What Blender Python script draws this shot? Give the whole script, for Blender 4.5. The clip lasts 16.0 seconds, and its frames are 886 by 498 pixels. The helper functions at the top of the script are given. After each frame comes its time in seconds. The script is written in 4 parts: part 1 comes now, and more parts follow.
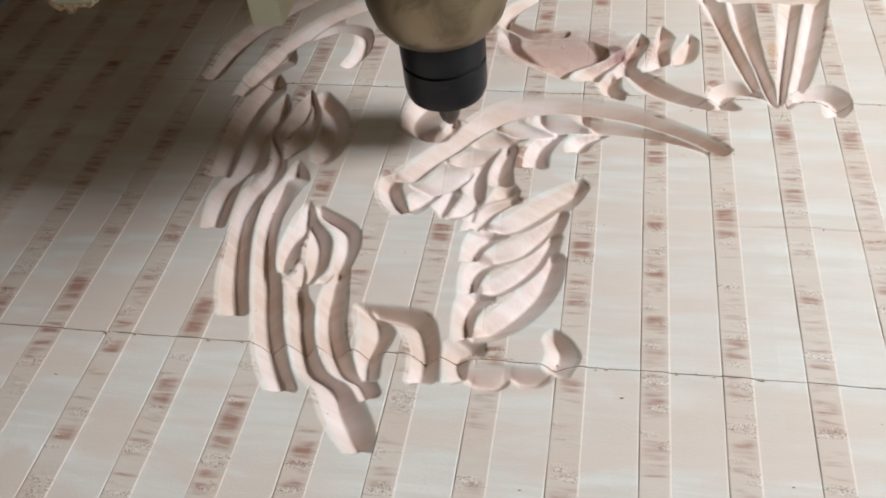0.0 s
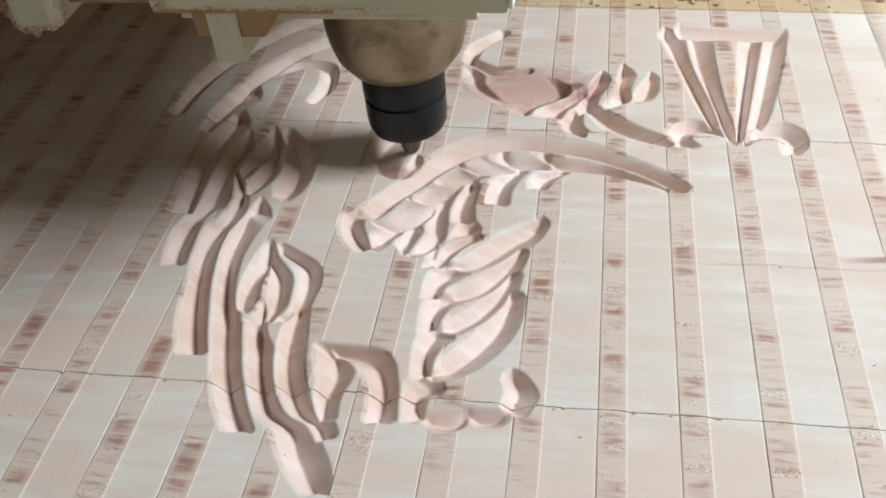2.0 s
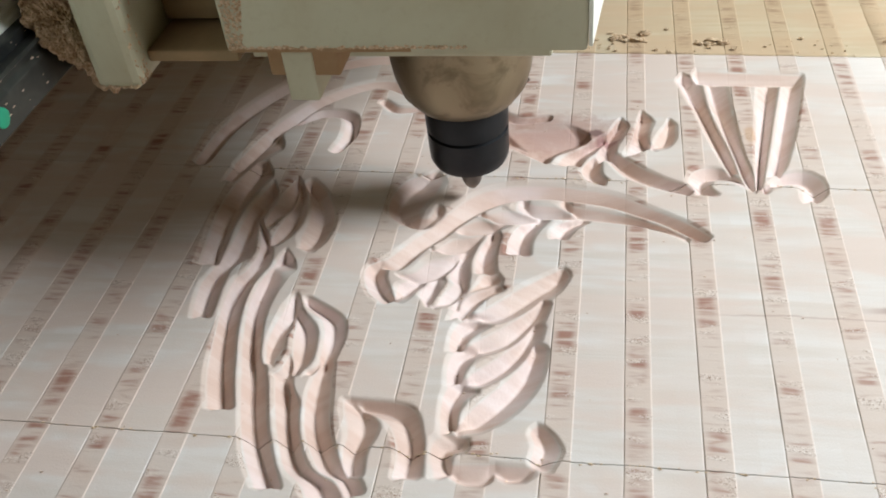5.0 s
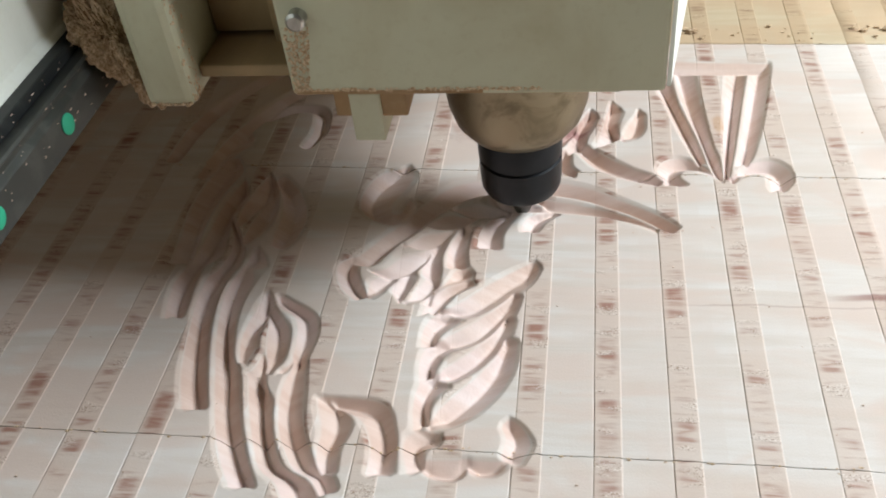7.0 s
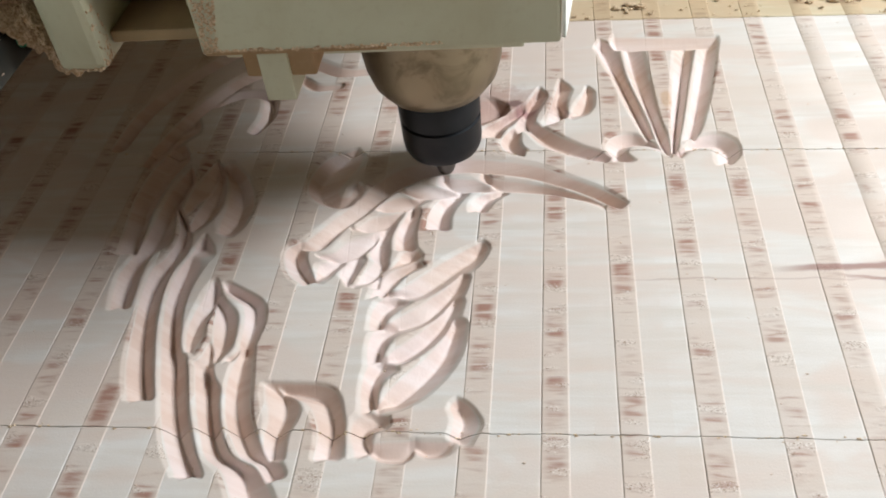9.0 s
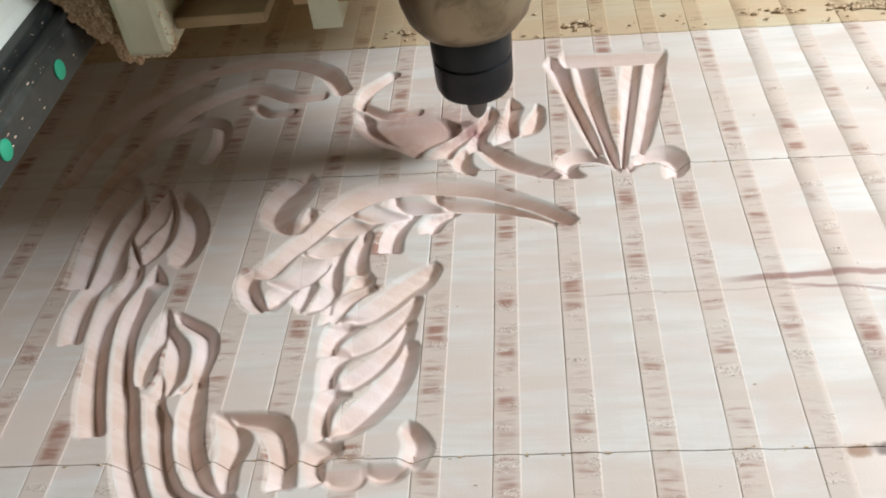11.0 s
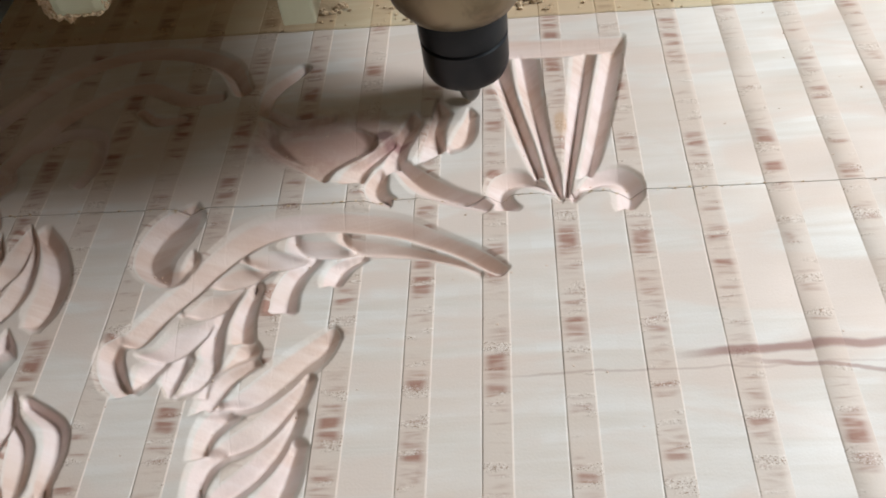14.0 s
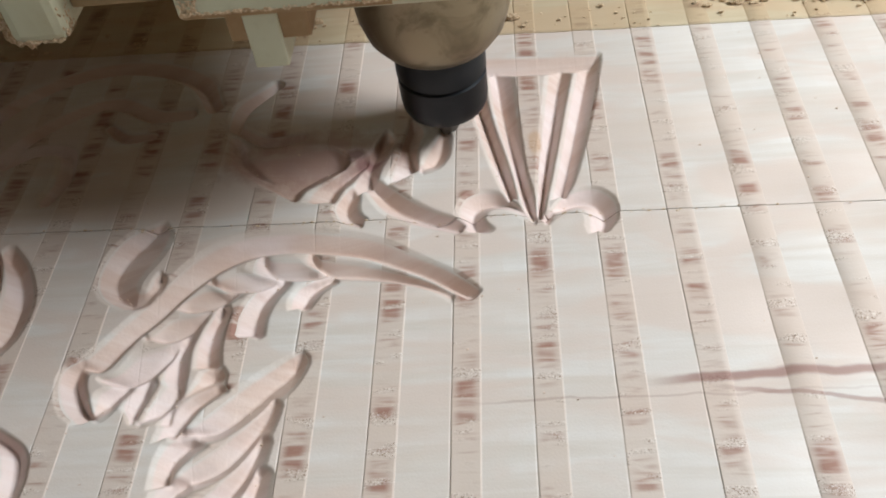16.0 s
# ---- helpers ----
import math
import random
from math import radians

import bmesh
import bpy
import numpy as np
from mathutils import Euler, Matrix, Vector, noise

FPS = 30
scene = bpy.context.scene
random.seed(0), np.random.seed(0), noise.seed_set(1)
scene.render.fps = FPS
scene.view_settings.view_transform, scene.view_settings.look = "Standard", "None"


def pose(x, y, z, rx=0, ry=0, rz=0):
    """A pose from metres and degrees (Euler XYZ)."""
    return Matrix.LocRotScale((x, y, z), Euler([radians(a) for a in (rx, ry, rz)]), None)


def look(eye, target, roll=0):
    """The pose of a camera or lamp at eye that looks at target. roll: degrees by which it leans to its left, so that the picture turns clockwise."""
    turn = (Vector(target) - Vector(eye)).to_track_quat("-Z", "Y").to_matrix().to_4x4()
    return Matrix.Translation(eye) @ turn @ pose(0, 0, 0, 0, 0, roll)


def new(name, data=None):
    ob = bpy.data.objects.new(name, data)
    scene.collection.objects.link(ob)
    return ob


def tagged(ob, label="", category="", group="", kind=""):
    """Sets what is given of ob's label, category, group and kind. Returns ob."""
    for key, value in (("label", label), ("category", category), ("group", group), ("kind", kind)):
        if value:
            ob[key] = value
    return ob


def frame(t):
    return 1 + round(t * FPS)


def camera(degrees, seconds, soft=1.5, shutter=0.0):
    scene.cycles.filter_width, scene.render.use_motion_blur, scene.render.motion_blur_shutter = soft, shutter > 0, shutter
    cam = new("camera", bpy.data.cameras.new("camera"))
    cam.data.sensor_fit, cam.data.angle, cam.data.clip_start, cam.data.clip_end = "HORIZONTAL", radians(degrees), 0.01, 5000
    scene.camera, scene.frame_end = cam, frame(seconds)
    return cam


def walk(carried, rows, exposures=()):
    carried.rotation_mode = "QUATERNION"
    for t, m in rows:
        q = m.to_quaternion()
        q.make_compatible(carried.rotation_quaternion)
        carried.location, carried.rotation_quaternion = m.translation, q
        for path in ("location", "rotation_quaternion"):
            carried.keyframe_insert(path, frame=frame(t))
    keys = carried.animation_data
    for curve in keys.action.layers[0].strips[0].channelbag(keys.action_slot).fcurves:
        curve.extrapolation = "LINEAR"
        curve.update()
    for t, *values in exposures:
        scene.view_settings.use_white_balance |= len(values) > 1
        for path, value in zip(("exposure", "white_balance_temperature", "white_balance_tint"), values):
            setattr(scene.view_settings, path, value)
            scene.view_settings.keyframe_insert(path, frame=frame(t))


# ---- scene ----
cam = camera(51.7, 16.0, soft=1.9)
PATH = [
    (0, (-0.016, -0.259, 0.325), (-0.374, 1.141, -1.058), -7.0),
    (0.5, (-0.011, -0.265, 0.329), (-0.367, 1.148, -1.041), -6.4),
    (1, (-0.003, -0.258, 0.326), (-0.326, 1.169, -1.038), -6.2),
    (1.5, (-0.005, -0.262, 0.331), (-0.335, 1.183, -1.011), -5.4),
    (2, (-0.007, -0.254, 0.329), (-0.322, 1.192, -1.016), -5.7),
    (2.5, (-0.007, -0.252, 0.326), (-0.329, 1.182, -1.03), -5.6),
    (3, (-0.008, -0.25, 0.329), (-0.323, 1.202, -1.009), -5.6),
    (3.5, (-0.025, -0.24, 0.343), (-0.393, 1.23, -0.961), -7.2),
    (4, (-0.014, -0.25, 0.339), (-0.379, 1.224, -0.962), -6.9),
    (6.5, (-0.01, -0.246, 0.354), (-0.329, 1.22, -0.969), -7.1),
    (7, (-0.005, -0.246, 0.35), (-0.314, 1.213, -0.982), -7.0),
    (7.5, (0.002, -0.245, 0.346), (-0.277, 1.22, -0.987), -6.3),
    (8, (0.003, -0.245, 0.344), (-0.262, 1.19, -1.023), -6.6),
    (10.5, (0.024, -0.241, 0.346), (-0.218, 1.224, -0.994), -8.6),
    (11, (0.027, -0.241, 0.346), (-0.19, 1.23, -0.991), -8.4),
    (11.5, (0.031, -0.23, 0.346), (-0.136, 1.253, -0.985), -7.6),
    (12, (0.017, -0.22, 0.339), (-0.102, 1.284, -0.974), -6.3),
    (12.5, (0.013, -0.218, 0.337), (-0.112, 1.253, -1.012), -6.6),
    (13, (0.019, -0.221, 0.339), (-0.128, 1.25, -1.008), -7.4),
    (13.5, (0.025, -0.206, 0.34), (-0.089, 1.259, -1.017), -7.0),
    (14, (0.063, -0.125, 0.329), (-0.148, 1.212, -1.144), -9.9),
    (14.5, (0.066, -0.122, 0.334), (-0.135, 1.241, -1.116), -9.7),
    (15, (0.073, -0.105, 0.324), (-0.076, 1.245, -1.145), -8.3),
    (15.5, (0.072, -0.117, 0.325), (-0.107, 1.229, -1.142), -8.1),
    (16, (0.07, -0.115, 0.328), (-0.11, 1.235, -1.137), -8.7),
]
walk(cam, [(t, look(eye, target, roll)) for t, eye, target, roll in PATH],
     [(0.0, 0.06), (6.5, 0.17), (8.0, 0.15), (10.5, 0.10), (11.0, 0.06), (14.0, -0.15), (16.0, -0.16)])


# ---- world and light ----
world = bpy.data.worlds.new("daylight")
scene.world = world
world.use_nodes = True
_sky = world.node_tree.nodes.new("ShaderNodeTexSky")
_sky.sky_type, _sky.sun_disc = "NISHITA", False
_sky.sun_elevation, _sky.sun_rotation = radians(38), radians(95)
_bg = world.node_tree.nodes["Background"]
_bg.inputs["Strength"].default_value = 0.03
world.node_tree.links.new(_sky.outputs[0], _bg.inputs[0])


def area_lamp(name, eye, target, width, height, watts, colour):
    """A rectangular area lamp at a wall opening: the window's daylight, or the added fill."""
    lamp = bpy.data.lights.new(name, "AREA")
    lamp.shape, lamp.size, lamp.size_y = "RECTANGLE", width, height
    lamp.energy, lamp.color = watts, colour
    ob = new(name, lamp)
    ob.matrix_world = look(eye, target)
    return ob


area_lamp("window_daylight", (1.16, 0.27, 1.0), (0, 0.1, 0), 0.66, 0.46, 34, (0.885, 0.96, 1.0))
# added fill from the north, no known source; it lifts the shadows
area_lamp("far_window_daylight", (-0.45, 3.42, 2.0), (0, 0.1, 0), 1.4, 1.0, 8.0, (0.9, 0.97, 1.0))
scene.view_settings.exposure = 0.0


# ---- helpers of the scene ----
def part(name, bm, material, parent=None, label="", smooth=None):
    """Links a bmesh as one mesh object, under a thing or a part."""
    me = bpy.data.meshes.new(name)
    if smooth:
        for f in bm.faces:
            f.smooth = True
        for e in bm.edges:
            if len(e.link_faces) == 2 and e.calc_face_angle(0) > radians(smooth):
                e.smooth = False
    bm.to_mesh(me)
    bm.free()
    me.materials.append(material)
    ob = new(name, me)
    if parent:
        ob.parent = parent
    if label:
        ob["label"] = label
    return ob


def box(size, at=(0, 0, 0), bevel=0.0, segments=2, bm=None):
    bm = bm or bmesh.new()
    made = bmesh.ops.create_cube(bm, size=1.0, matrix=Matrix.Translation(at) @ Matrix.Diagonal((*size, 1)))
    if bevel:
        edges = {e for v in made["verts"] for e in v.link_edges}
        bmesh.ops.bevel(bm, geom=list(edges), offset=bevel, segments=segments, affect="EDGES", profile=0.6)
    return bm


def prism(outline, axis, lo, hi, bevel=0.0):
    """Extrudes an outline in the plane across the given axis from lo to hi."""
    bm = bmesh.new()
    k = "xyz".index(axis)

    def at(p, d):
        q = list(p)
        q.insert(k, d)
        return q
    a = [bm.verts.new(at(p, lo)) for p in outline]
    b = [bm.verts.new(at(p, hi)) for p in outline]
    bm.faces.new(a)
    bm.faces.new(list(reversed(b)))
    n = len(a)
    for i in range(n):
        bm.faces.new((a[(i + 1) % n], a[i], b[i], b[(i + 1) % n]))
    bmesh.ops.recalc_face_normals(bm, faces=bm.faces)
    if bevel:
        bmesh.ops.bevel(bm, geom=list(bm.edges), offset=bevel, segments=2, affect="EDGES", profile=0.6)
    return bm


def lathe(profile, steps=48, cap=True):
    """Turns (radius, height) pairs round the z axis."""
    bm = bmesh.new()
    rings = []
    for r, z in profile:
        rings.append([bm.verts.new((r * math.cos(2 * math.pi * i / steps), r * math.sin(2 * math.pi * i / steps), z)) for i in range(steps)])
    for a, b in zip(rings, rings[1:]):
        for i in range(steps):
            j = (i + 1) % steps
            bm.faces.new((a[i], a[j], b[j], b[i]))
    if cap:
        bm.faces.new(list(reversed(rings[0])))
        bm.faces.new(rings[-1])
    bmesh.ops.recalc_face_normals(bm, faces=bm.faces)
    return bm


class Nodes:
    """Short names for building a node material."""

    def __init__(self, name):
        self.mat = bpy.data.materials.new(name)
        self.mat.use_nodes = True
        self.tree = self.mat.node_tree
        self.bsdf = self.tree.nodes["Principled BSDF"]

    def node(self, kind, **values):
        n = self.tree.nodes.new("ShaderNode" + kind)
        for k, v in values.items():
            if k in ("operation", "blend_type", "data_type", "noise_dimensions", "feature", "interpolation_type", "clamp"):
                setattr(n, k, v)
        return n

    def put(self, socket, value):
        if isinstance(value, bpy.types.NodeSocket):
            self.tree.links.new(value, socket)
        else:
            socket.default_value = value

    def maths(self, op, a, b=0.0, c=0.0, clamp=False):
        n = self.tree.nodes.new("ShaderNodeMath")
        n.operation, n.use_clamp = op, clamp
        for s, v in zip(n.inputs, (a, b, c)):
            self.put(s, v)
        return n.outputs[0]

    def place(self):
        return self.tree.nodes.new("ShaderNodeNewGeometry").outputs["Position"]

    def local(self):
        return self.tree.nodes.new("ShaderNodeTexCoord").outputs["Object"]

    def xyz(self, v):
        n = self.tree.nodes.new("ShaderNodeSeparateXYZ")
        self.put(n.inputs[0], v)
        return n.outputs

    def stretch(self, v, scale):
        n = self.tree.nodes.new("ShaderNodeMapping")
        self.put(n.inputs["Vector"], v)
        n.inputs["Scale"].default_value = scale
        return n.outputs[0]

    def noise(self, v, scale, detail=4.0, rough=0.55, bend=0.0):
        n = self.tree.nodes.new("ShaderNodeTexNoise")
        self.put(n.inputs["Vector"], v)
        n.inputs["Scale"].default_value, n.inputs["Detail"].default_value = scale, detail
        n.inputs["Roughness"].default_value, n.inputs["Distortion"].default_value = rough, bend
        return n.outputs[0]

    def span(self, v, lo, hi, a=0.0, b=1.0):
        n = self.tree.nodes.new("ShaderNodeMapRange")
        n.interpolation_type = "SMOOTHSTEP"
        for s, x in zip(n.inputs, (v, lo, hi, a, b)):
            self.put(s, x)
        return n.outputs[0]

    def mix(self, f, a, b, kind="MIX"):
        n = self.tree.nodes.new("ShaderNodeMix")
        n.data_type, n.blend_type = "RGBA", kind
        for s, x in ((n.inputs[0], f), (n.inputs[6], a), (n.inputs[7], b)):
            self.put(s, (*x, 1) if isinstance(x, tuple) and len(x) == 3 else x)
        return n.outputs[2]

    def bump(self, height, strength, distance):
        n = self.tree.nodes.new("ShaderNodeBump")
        self.put(n.inputs["Height"], height)
        n.inputs["Strength"].default_value, n.inputs["Distance"].default_value = strength, distance
        self.put(self.bsdf.inputs["Normal"], n.outputs[0])

    def done(self, colour, rough=0.5, metal=0.0, spec=None):
        self.put(self.bsdf.inputs["Base Color"], (*colour, 1) if isinstance(colour, tuple) and len(colour) == 3 else colour)
        self.put(self.bsdf.inputs["Roughness"], rough)
        self.bsdf.inputs["Metallic"].default_value = metal
        if spec is not None:
            self.bsdf.inputs["Specular IOR Level"].default_value = spec
        return self.mat


# ---- materials ----
PITCH, PASS, SHRINK = 0.035, 0.0128, 0.956  # spacing of the facing passes, width of the raw ridge between two, and the closer count where x < 0


def wood_material(name, tone, red, stained=False):
    """Pale wood with its grain along x; raw ridges with dark blotches run along y between the facing passes."""
    n = Nodes(name)
    p = n.place()
    x, y, z = n.xyz(p)
    grain = n.noise(n.stretch(p, (9, 110, 9)), 1.0, 5, 0.55, 0.8)
    broad = n.noise(n.stretch(p, (3.5, 30, 3.5)), 1.0, 4, 0.55, 0.4)
    cloud = n.noise(n.stretch(p, (12, 40, 12)), 1.0, 3, 0.5, 0.3)
    base = n.mix(n.span(grain, 0.3, 0.72), tone, tuple(c * k for c, k in zip(tone, (0.87, 0.82, 0.77))))
    base = n.mix(n.maths("MULTIPLY", n.span(broad, 0.44, 0.68), 0.8), base, tuple(c * k for c, k in zip(tone, (0.9, 0.77, 0.69))))
    base = n.mix(n.maths("MULTIPLY", n.span(cloud, 0.5, 0.75), 0.35), base, tuple(min(0.85, c * 1.13) for c in tone))
    strip = n.node("TexWhiteNoise")
    strip.noise_dimensions = "1D"
    half = n.maths("FLOOR", n.maths("DIVIDE", n.maths("ADD", x, 0.011), PITCH / 2))
    n.put(strip.inputs["W"], half)
    base = n.mix(n.maths("MULTIPLY", strip.outputs[0], 0.45), base, tuple(c * k for c, k in zip(tone, (0.92, 0.86, 0.82))))
    warm = n.noise(n.stretch(p, (9, 22, 9)), 1.0, 3, 0.55, 1.2)
    base = n.mix(n.maths("MULTIPLY", n.span(warm, 0.42, 0.60), 0.85), base, tuple(c * k for c, k in zip(tone, (0.93, 0.81, 0.75))))
    cutaway = n.span(z, -0.0009, -0.0022)
    heart = n.span(n.noise(n.stretch(p, (7, 17, 7)), 1.0, 3, 0.5, 0.6), 0.40, 0.57)
    fresh = n.mix(n.span(grain, 0.3, 0.7), tuple(c * k for c, k in zip(tone, (1.10, 0.98, 0.98))), tuple(c * k for c, k in zip(tone, (1.04, 0.87, 0.85))))
    fresh = n.mix(n.maths("MULTIPLY", heart, 0.75), fresh, n.mix(n.span(grain, 0.35, 0.65), tuple(c * k for c, k in zip(tone, (0.97, 0.78, 0.69))), tuple(c * k for c, k in zip(tone, (0.86, 0.62, 0.51)))))
    base = n.mix(n.maths("MULTIPLY", cutaway, 0.9), base, fresh)
    xs = n.maths("MULTIPLY", x, n.maths("ADD", SHRINK, n.maths("MULTIPLY", n.maths("GREATER_THAN", x, 0.0), 1 - SHRINK)))
    flat = n.maths("LESS_THAN", n.maths("ABSOLUTE", z), 0.0010)
    ridge = n.maths("MULTIPLY", n.maths("LESS_THAN", n.maths("FLOORED_MODULO", xs, PITCH), PASS), flat)
    each = n.maths("FLOOR", n.maths("DIVIDE", xs, PITCH))
    blot = n.noise(n.stretch(p, (7, 48, 7)), 1.0, 4, 0.6, 0.5)
    own = n.node("TexNoise")
    own.noise_dimensions = "2D"
    shift = n.node("CombineXYZ")
    n.put(shift.inputs[0], n.maths("MULTIPLY", each, 7.3))
    n.put(shift.inputs[1], n.maths("MULTIPLY", y, 42.0))
    n.put(own.inputs["Vector"], shift.outputs[0])
    own.inputs["Scale"].default_value = 1.0
    streak = n.noise(n.stretch(p, (40, 260, 40)), 1.0, 2, 0.5, 0.6)
    amount = n.maths("ADD", n.maths("ADD", n.maths("MULTIPLY", blot, 0.62), n.maths("MULTIPLY", own.outputs[0], 0.38)), n.maths("MULTIPLY", n.maths("SUBTRACT", streak, 0.5), 0.6))
    base = n.mix(n.maths("MULTIPLY", ridge, 0.6), base, tuple(c * k for c, k in zip(tone, (0.84, 0.71, 0.63))))
    inner = n.span(n.maths("ABSOLUTE", n.maths("SUBTRACT", n.maths("FLOORED_MODULO", xs, PITCH), PASS * 0.5)), PASS * 0.5, PASS * 0.15, 0.15, 1.0)
    base = n.mix(n.maths("MULTIPLY", n.maths("MULTIPLY", n.span(amount, 0.46, 0.70), n.maths("MULTIPLY", ridge, inner)), 0.9), base, red)
    # torn grain: pits and fuzz in patches of the raw ridges
    torn = n.maths("MULTIPLY", n.span(n.noise(n.stretch(p, (16, 60, 16)), 1.7, 2), 0.54, 0.62), ridge)
    pits = n.noise(n.stretch(p, (1500, 1500, 1500)), 1.0, 1, 0.5)
    base = n.mix(n.maths("MULTIPLY", torn, n.span(pits, 0.56, 0.68, 0.0, 0.75)), base, (0.2, 0.11, 0.06))
    base = n.mix(n.maths("MULTIPLY", torn, n.span(pits, 0.42, 0.3, 0.0, 0.6)), base, tuple(min(0.9, c * 1.2) for c in tone))
    if stained:
        # a long dark streak with a fork in one board, a red knot in another
        bend = n.maths("MULTIPLY", n.maths("SUBTRACT", n.noise(n.stretch(p, (30, 30, 30)), 1.0, 3), 0.5), 0.008)
        for y0, slope, x0, thick, most in ((0.1055, 0.022, 0.112, 0.0032, 0.75), (0.1035, -0.16, 0.135, 0.0016, 0.55), (0.098, 0.0, 0.035, 0.0009, 0.3)):
            off = n.maths("ABSOLUTE", n.maths("SUBTRACT", n.maths("ADD", n.maths("SUBTRACT", y, y0), bend), n.maths("MULTIPLY", n.maths("SUBTRACT", x, x0), slope)))
            long_ = n.maths("MULTIPLY", n.span(x, x0, x0 + 0.03), n.span(x, x0 + 0.05, x0 + 0.25, 1.0, 0.25))
            line = n.maths("MULTIPLY", n.span(off, thick * 0.3, thick, 1.0, 0.0), long_)
            base = n.mix(n.maths("MULTIPLY", line, most), base, (0.27, 0.13, 0.11))
        for kx, ky, rx, ry, most, c in ((-0.048, 0.262, 0.060, 0.024, 0.55, (0.36, 0.18, 0.14)), (-0.020, 0.262, 0.006, 0.0045, 0.7, (0.12, 0.05, 0.05)), (-0.012, 0.256, 0.009, 0.0035, 0.6, (0.25, 0.09, 0.10)), (0.158, -0.002, 0.006, 0.004, 0.8, (0.3, 0.16, 0.09)), (0.17, -0.001, 0.008, 0.004, 0.8, (0.1, 0.06, 0.05)), (0.078, 0.262, 0.004, 0.012, 0.5, (0.5, 0.27, 0.13))):
            ex = n.maths("DIVIDE", n.maths("SUBTRACT", x, kx), rx)
            ey = n.maths("DIVIDE", n.maths("SUBTRACT", y, ky), ry)
            far = n.maths("ADD", n.maths("ADD", n.maths("MULTIPLY", ex, ex), n.maths("MULTIPLY", ey, ey)), n.maths("MULTIPLY", n.maths("SUBTRACT", pits, 0.5), 0.3))
            far = n.maths("ADD", far, n.maths("MULTIPLY", n.maths("SUBTRACT", n.noise(p, 160.0, 3), 0.5), 1.6))
            base = n.mix(n.span(far, 0.1, 1.3, most, 0.0), base, c)
    relief = n.maths("ADD", n.maths("ADD", n.maths("MULTIPLY", grain, 0.5), n.maths("MULTIPLY", n.noise(p, 900.0, 2), 0.6)), n.maths("MULTIPLY", n.maths("MULTIPLY", torn, pits), 1.6))
    n.bump(relief, 0.35, 0.0004)
    return n.done(base, 0.6, 0.0, 0.3)


def painted(name, tone, dirt, amount=0.5, rough=0.45):
    n = Nodes(name)
    p = n.local()
    cloud = n.noise(n.stretch(p, (14, 14, 9)), 1.0, 5, 0.6, 0.5)
    fine = n.noise(p, 260.0, 3)
    c = n.mix(n.maths("MULTIPLY", n.span(cloud, 0.42, 0.75), amount), tone, dirt)
    c = n.mix(n.maths("MULTIPLY", n.span(fine, 0.52, 0.72), 0.12), c, dirt)
    n.bump(fine, 0.08, 0.0004)
    return n.done(c, rough)


def metal(name, tone, rough, metallic=1.0, patch_tone=(0.1, 0.07, 0.04), amount=0.4):
    n = Nodes(name)
    p = n.local()
    cloud = n.noise(p, 38.0, 4, 0.6, 0.8)
    c = n.mix(n.maths("MULTIPLY", n.span(cloud, 0.45, 0.65), amount), tone, patch_tone)
    n.bump(n.noise(p, 700.0, 2), 0.05, 0.0003)
    return n.done(c, n.span(cloud, 0.3, 0.8, rough, rough + 0.2), metallic)


WOOD = wood_material("pale_faced_wood", (0.695, 0.655, 0.628), (0.31, 0.15, 0.11), True)
RAW = wood_material("raw_tan_wood", (0.58, 0.485, 0.345), (0.30, 0.19, 0.12))
CREAM = painted("cream_enamel", (0.53, 0.52, 0.385), (0.36, 0.30, 0.17), 0.5)
# the beam's white paint; also the window-lit look of the cream cover's side
WHITE = painted("white_enamel_and_lit_side", (0.8, 0.82, 0.76), (0.62, 0.6, 0.5), 0.3)
RUST = painted("dusty_rust", (0.33, 0.205, 0.105), (0.5, 0.37, 0.22), 0.6, 0.8)
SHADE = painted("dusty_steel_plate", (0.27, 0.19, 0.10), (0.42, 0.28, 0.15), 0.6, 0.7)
NUT = metal("black_oxide_steel", (0.022, 0.024, 0.027), 0.32, 0.7, (0.04, 0.04, 0.045))
# brassy tone and dark patches paint in reflections of the room
SPINDLE = metal("patchy_spindle_steel", (0.30, 0.25, 0.17), 0.36, 1.0, (0.13, 0.10, 0.06), 0.6)
STEEL = metal("bright_steel", (0.5, 0.5, 0.48), 0.25)
BIT = metal("dusty_dark_steel", (0.16, 0.15, 0.14), 0.4, 0.8, (0.3, 0.24, 0.17), 0.5)
SEAT = metal("black_greasy_steel", (0.03, 0.033, 0.034), 0.4, 0.5, (0.1, 0.11, 0.1), 0.4)
RAIL = metal("oily_rail_steel", (0.09, 0.095, 0.09), 0.35, 0.8, (0.2, 0.2, 0.18), 0.3)
GREEN = painted("green_plastic", (0.02, 0.33, 0.19), (0.02, 0.22, 0.13), 0.3, 0.5)
CHIP = painted("pale_chip", (0.68, 0.52, 0.42), (0.48, 0.31, 0.22), 0.5, 0.9)
WALL = painted("plaster", (0.36, 0.26, 0.155), (0.27, 0.19, 0.11), 0.5, 0.9)
CONCRETE = painted("concrete", (0.3, 0.28, 0.25), (0.2, 0.18, 0.16), 0.6, 0.9)


def dust_material():
    n = Nodes("sawdust")
    p = n.local()
    grains = n.noise(p, 620.0, 4, 0.7)
    c = n.mix(n.span(grains, 0.3, 0.7), (0.42, 0.27, 0.16), (0.78, 0.62, 0.44))
    n.bump(grains, 0.8, 0.002)
    return n.done(c, 0.95, 0.0, 0.1)


DUST = dust_material()

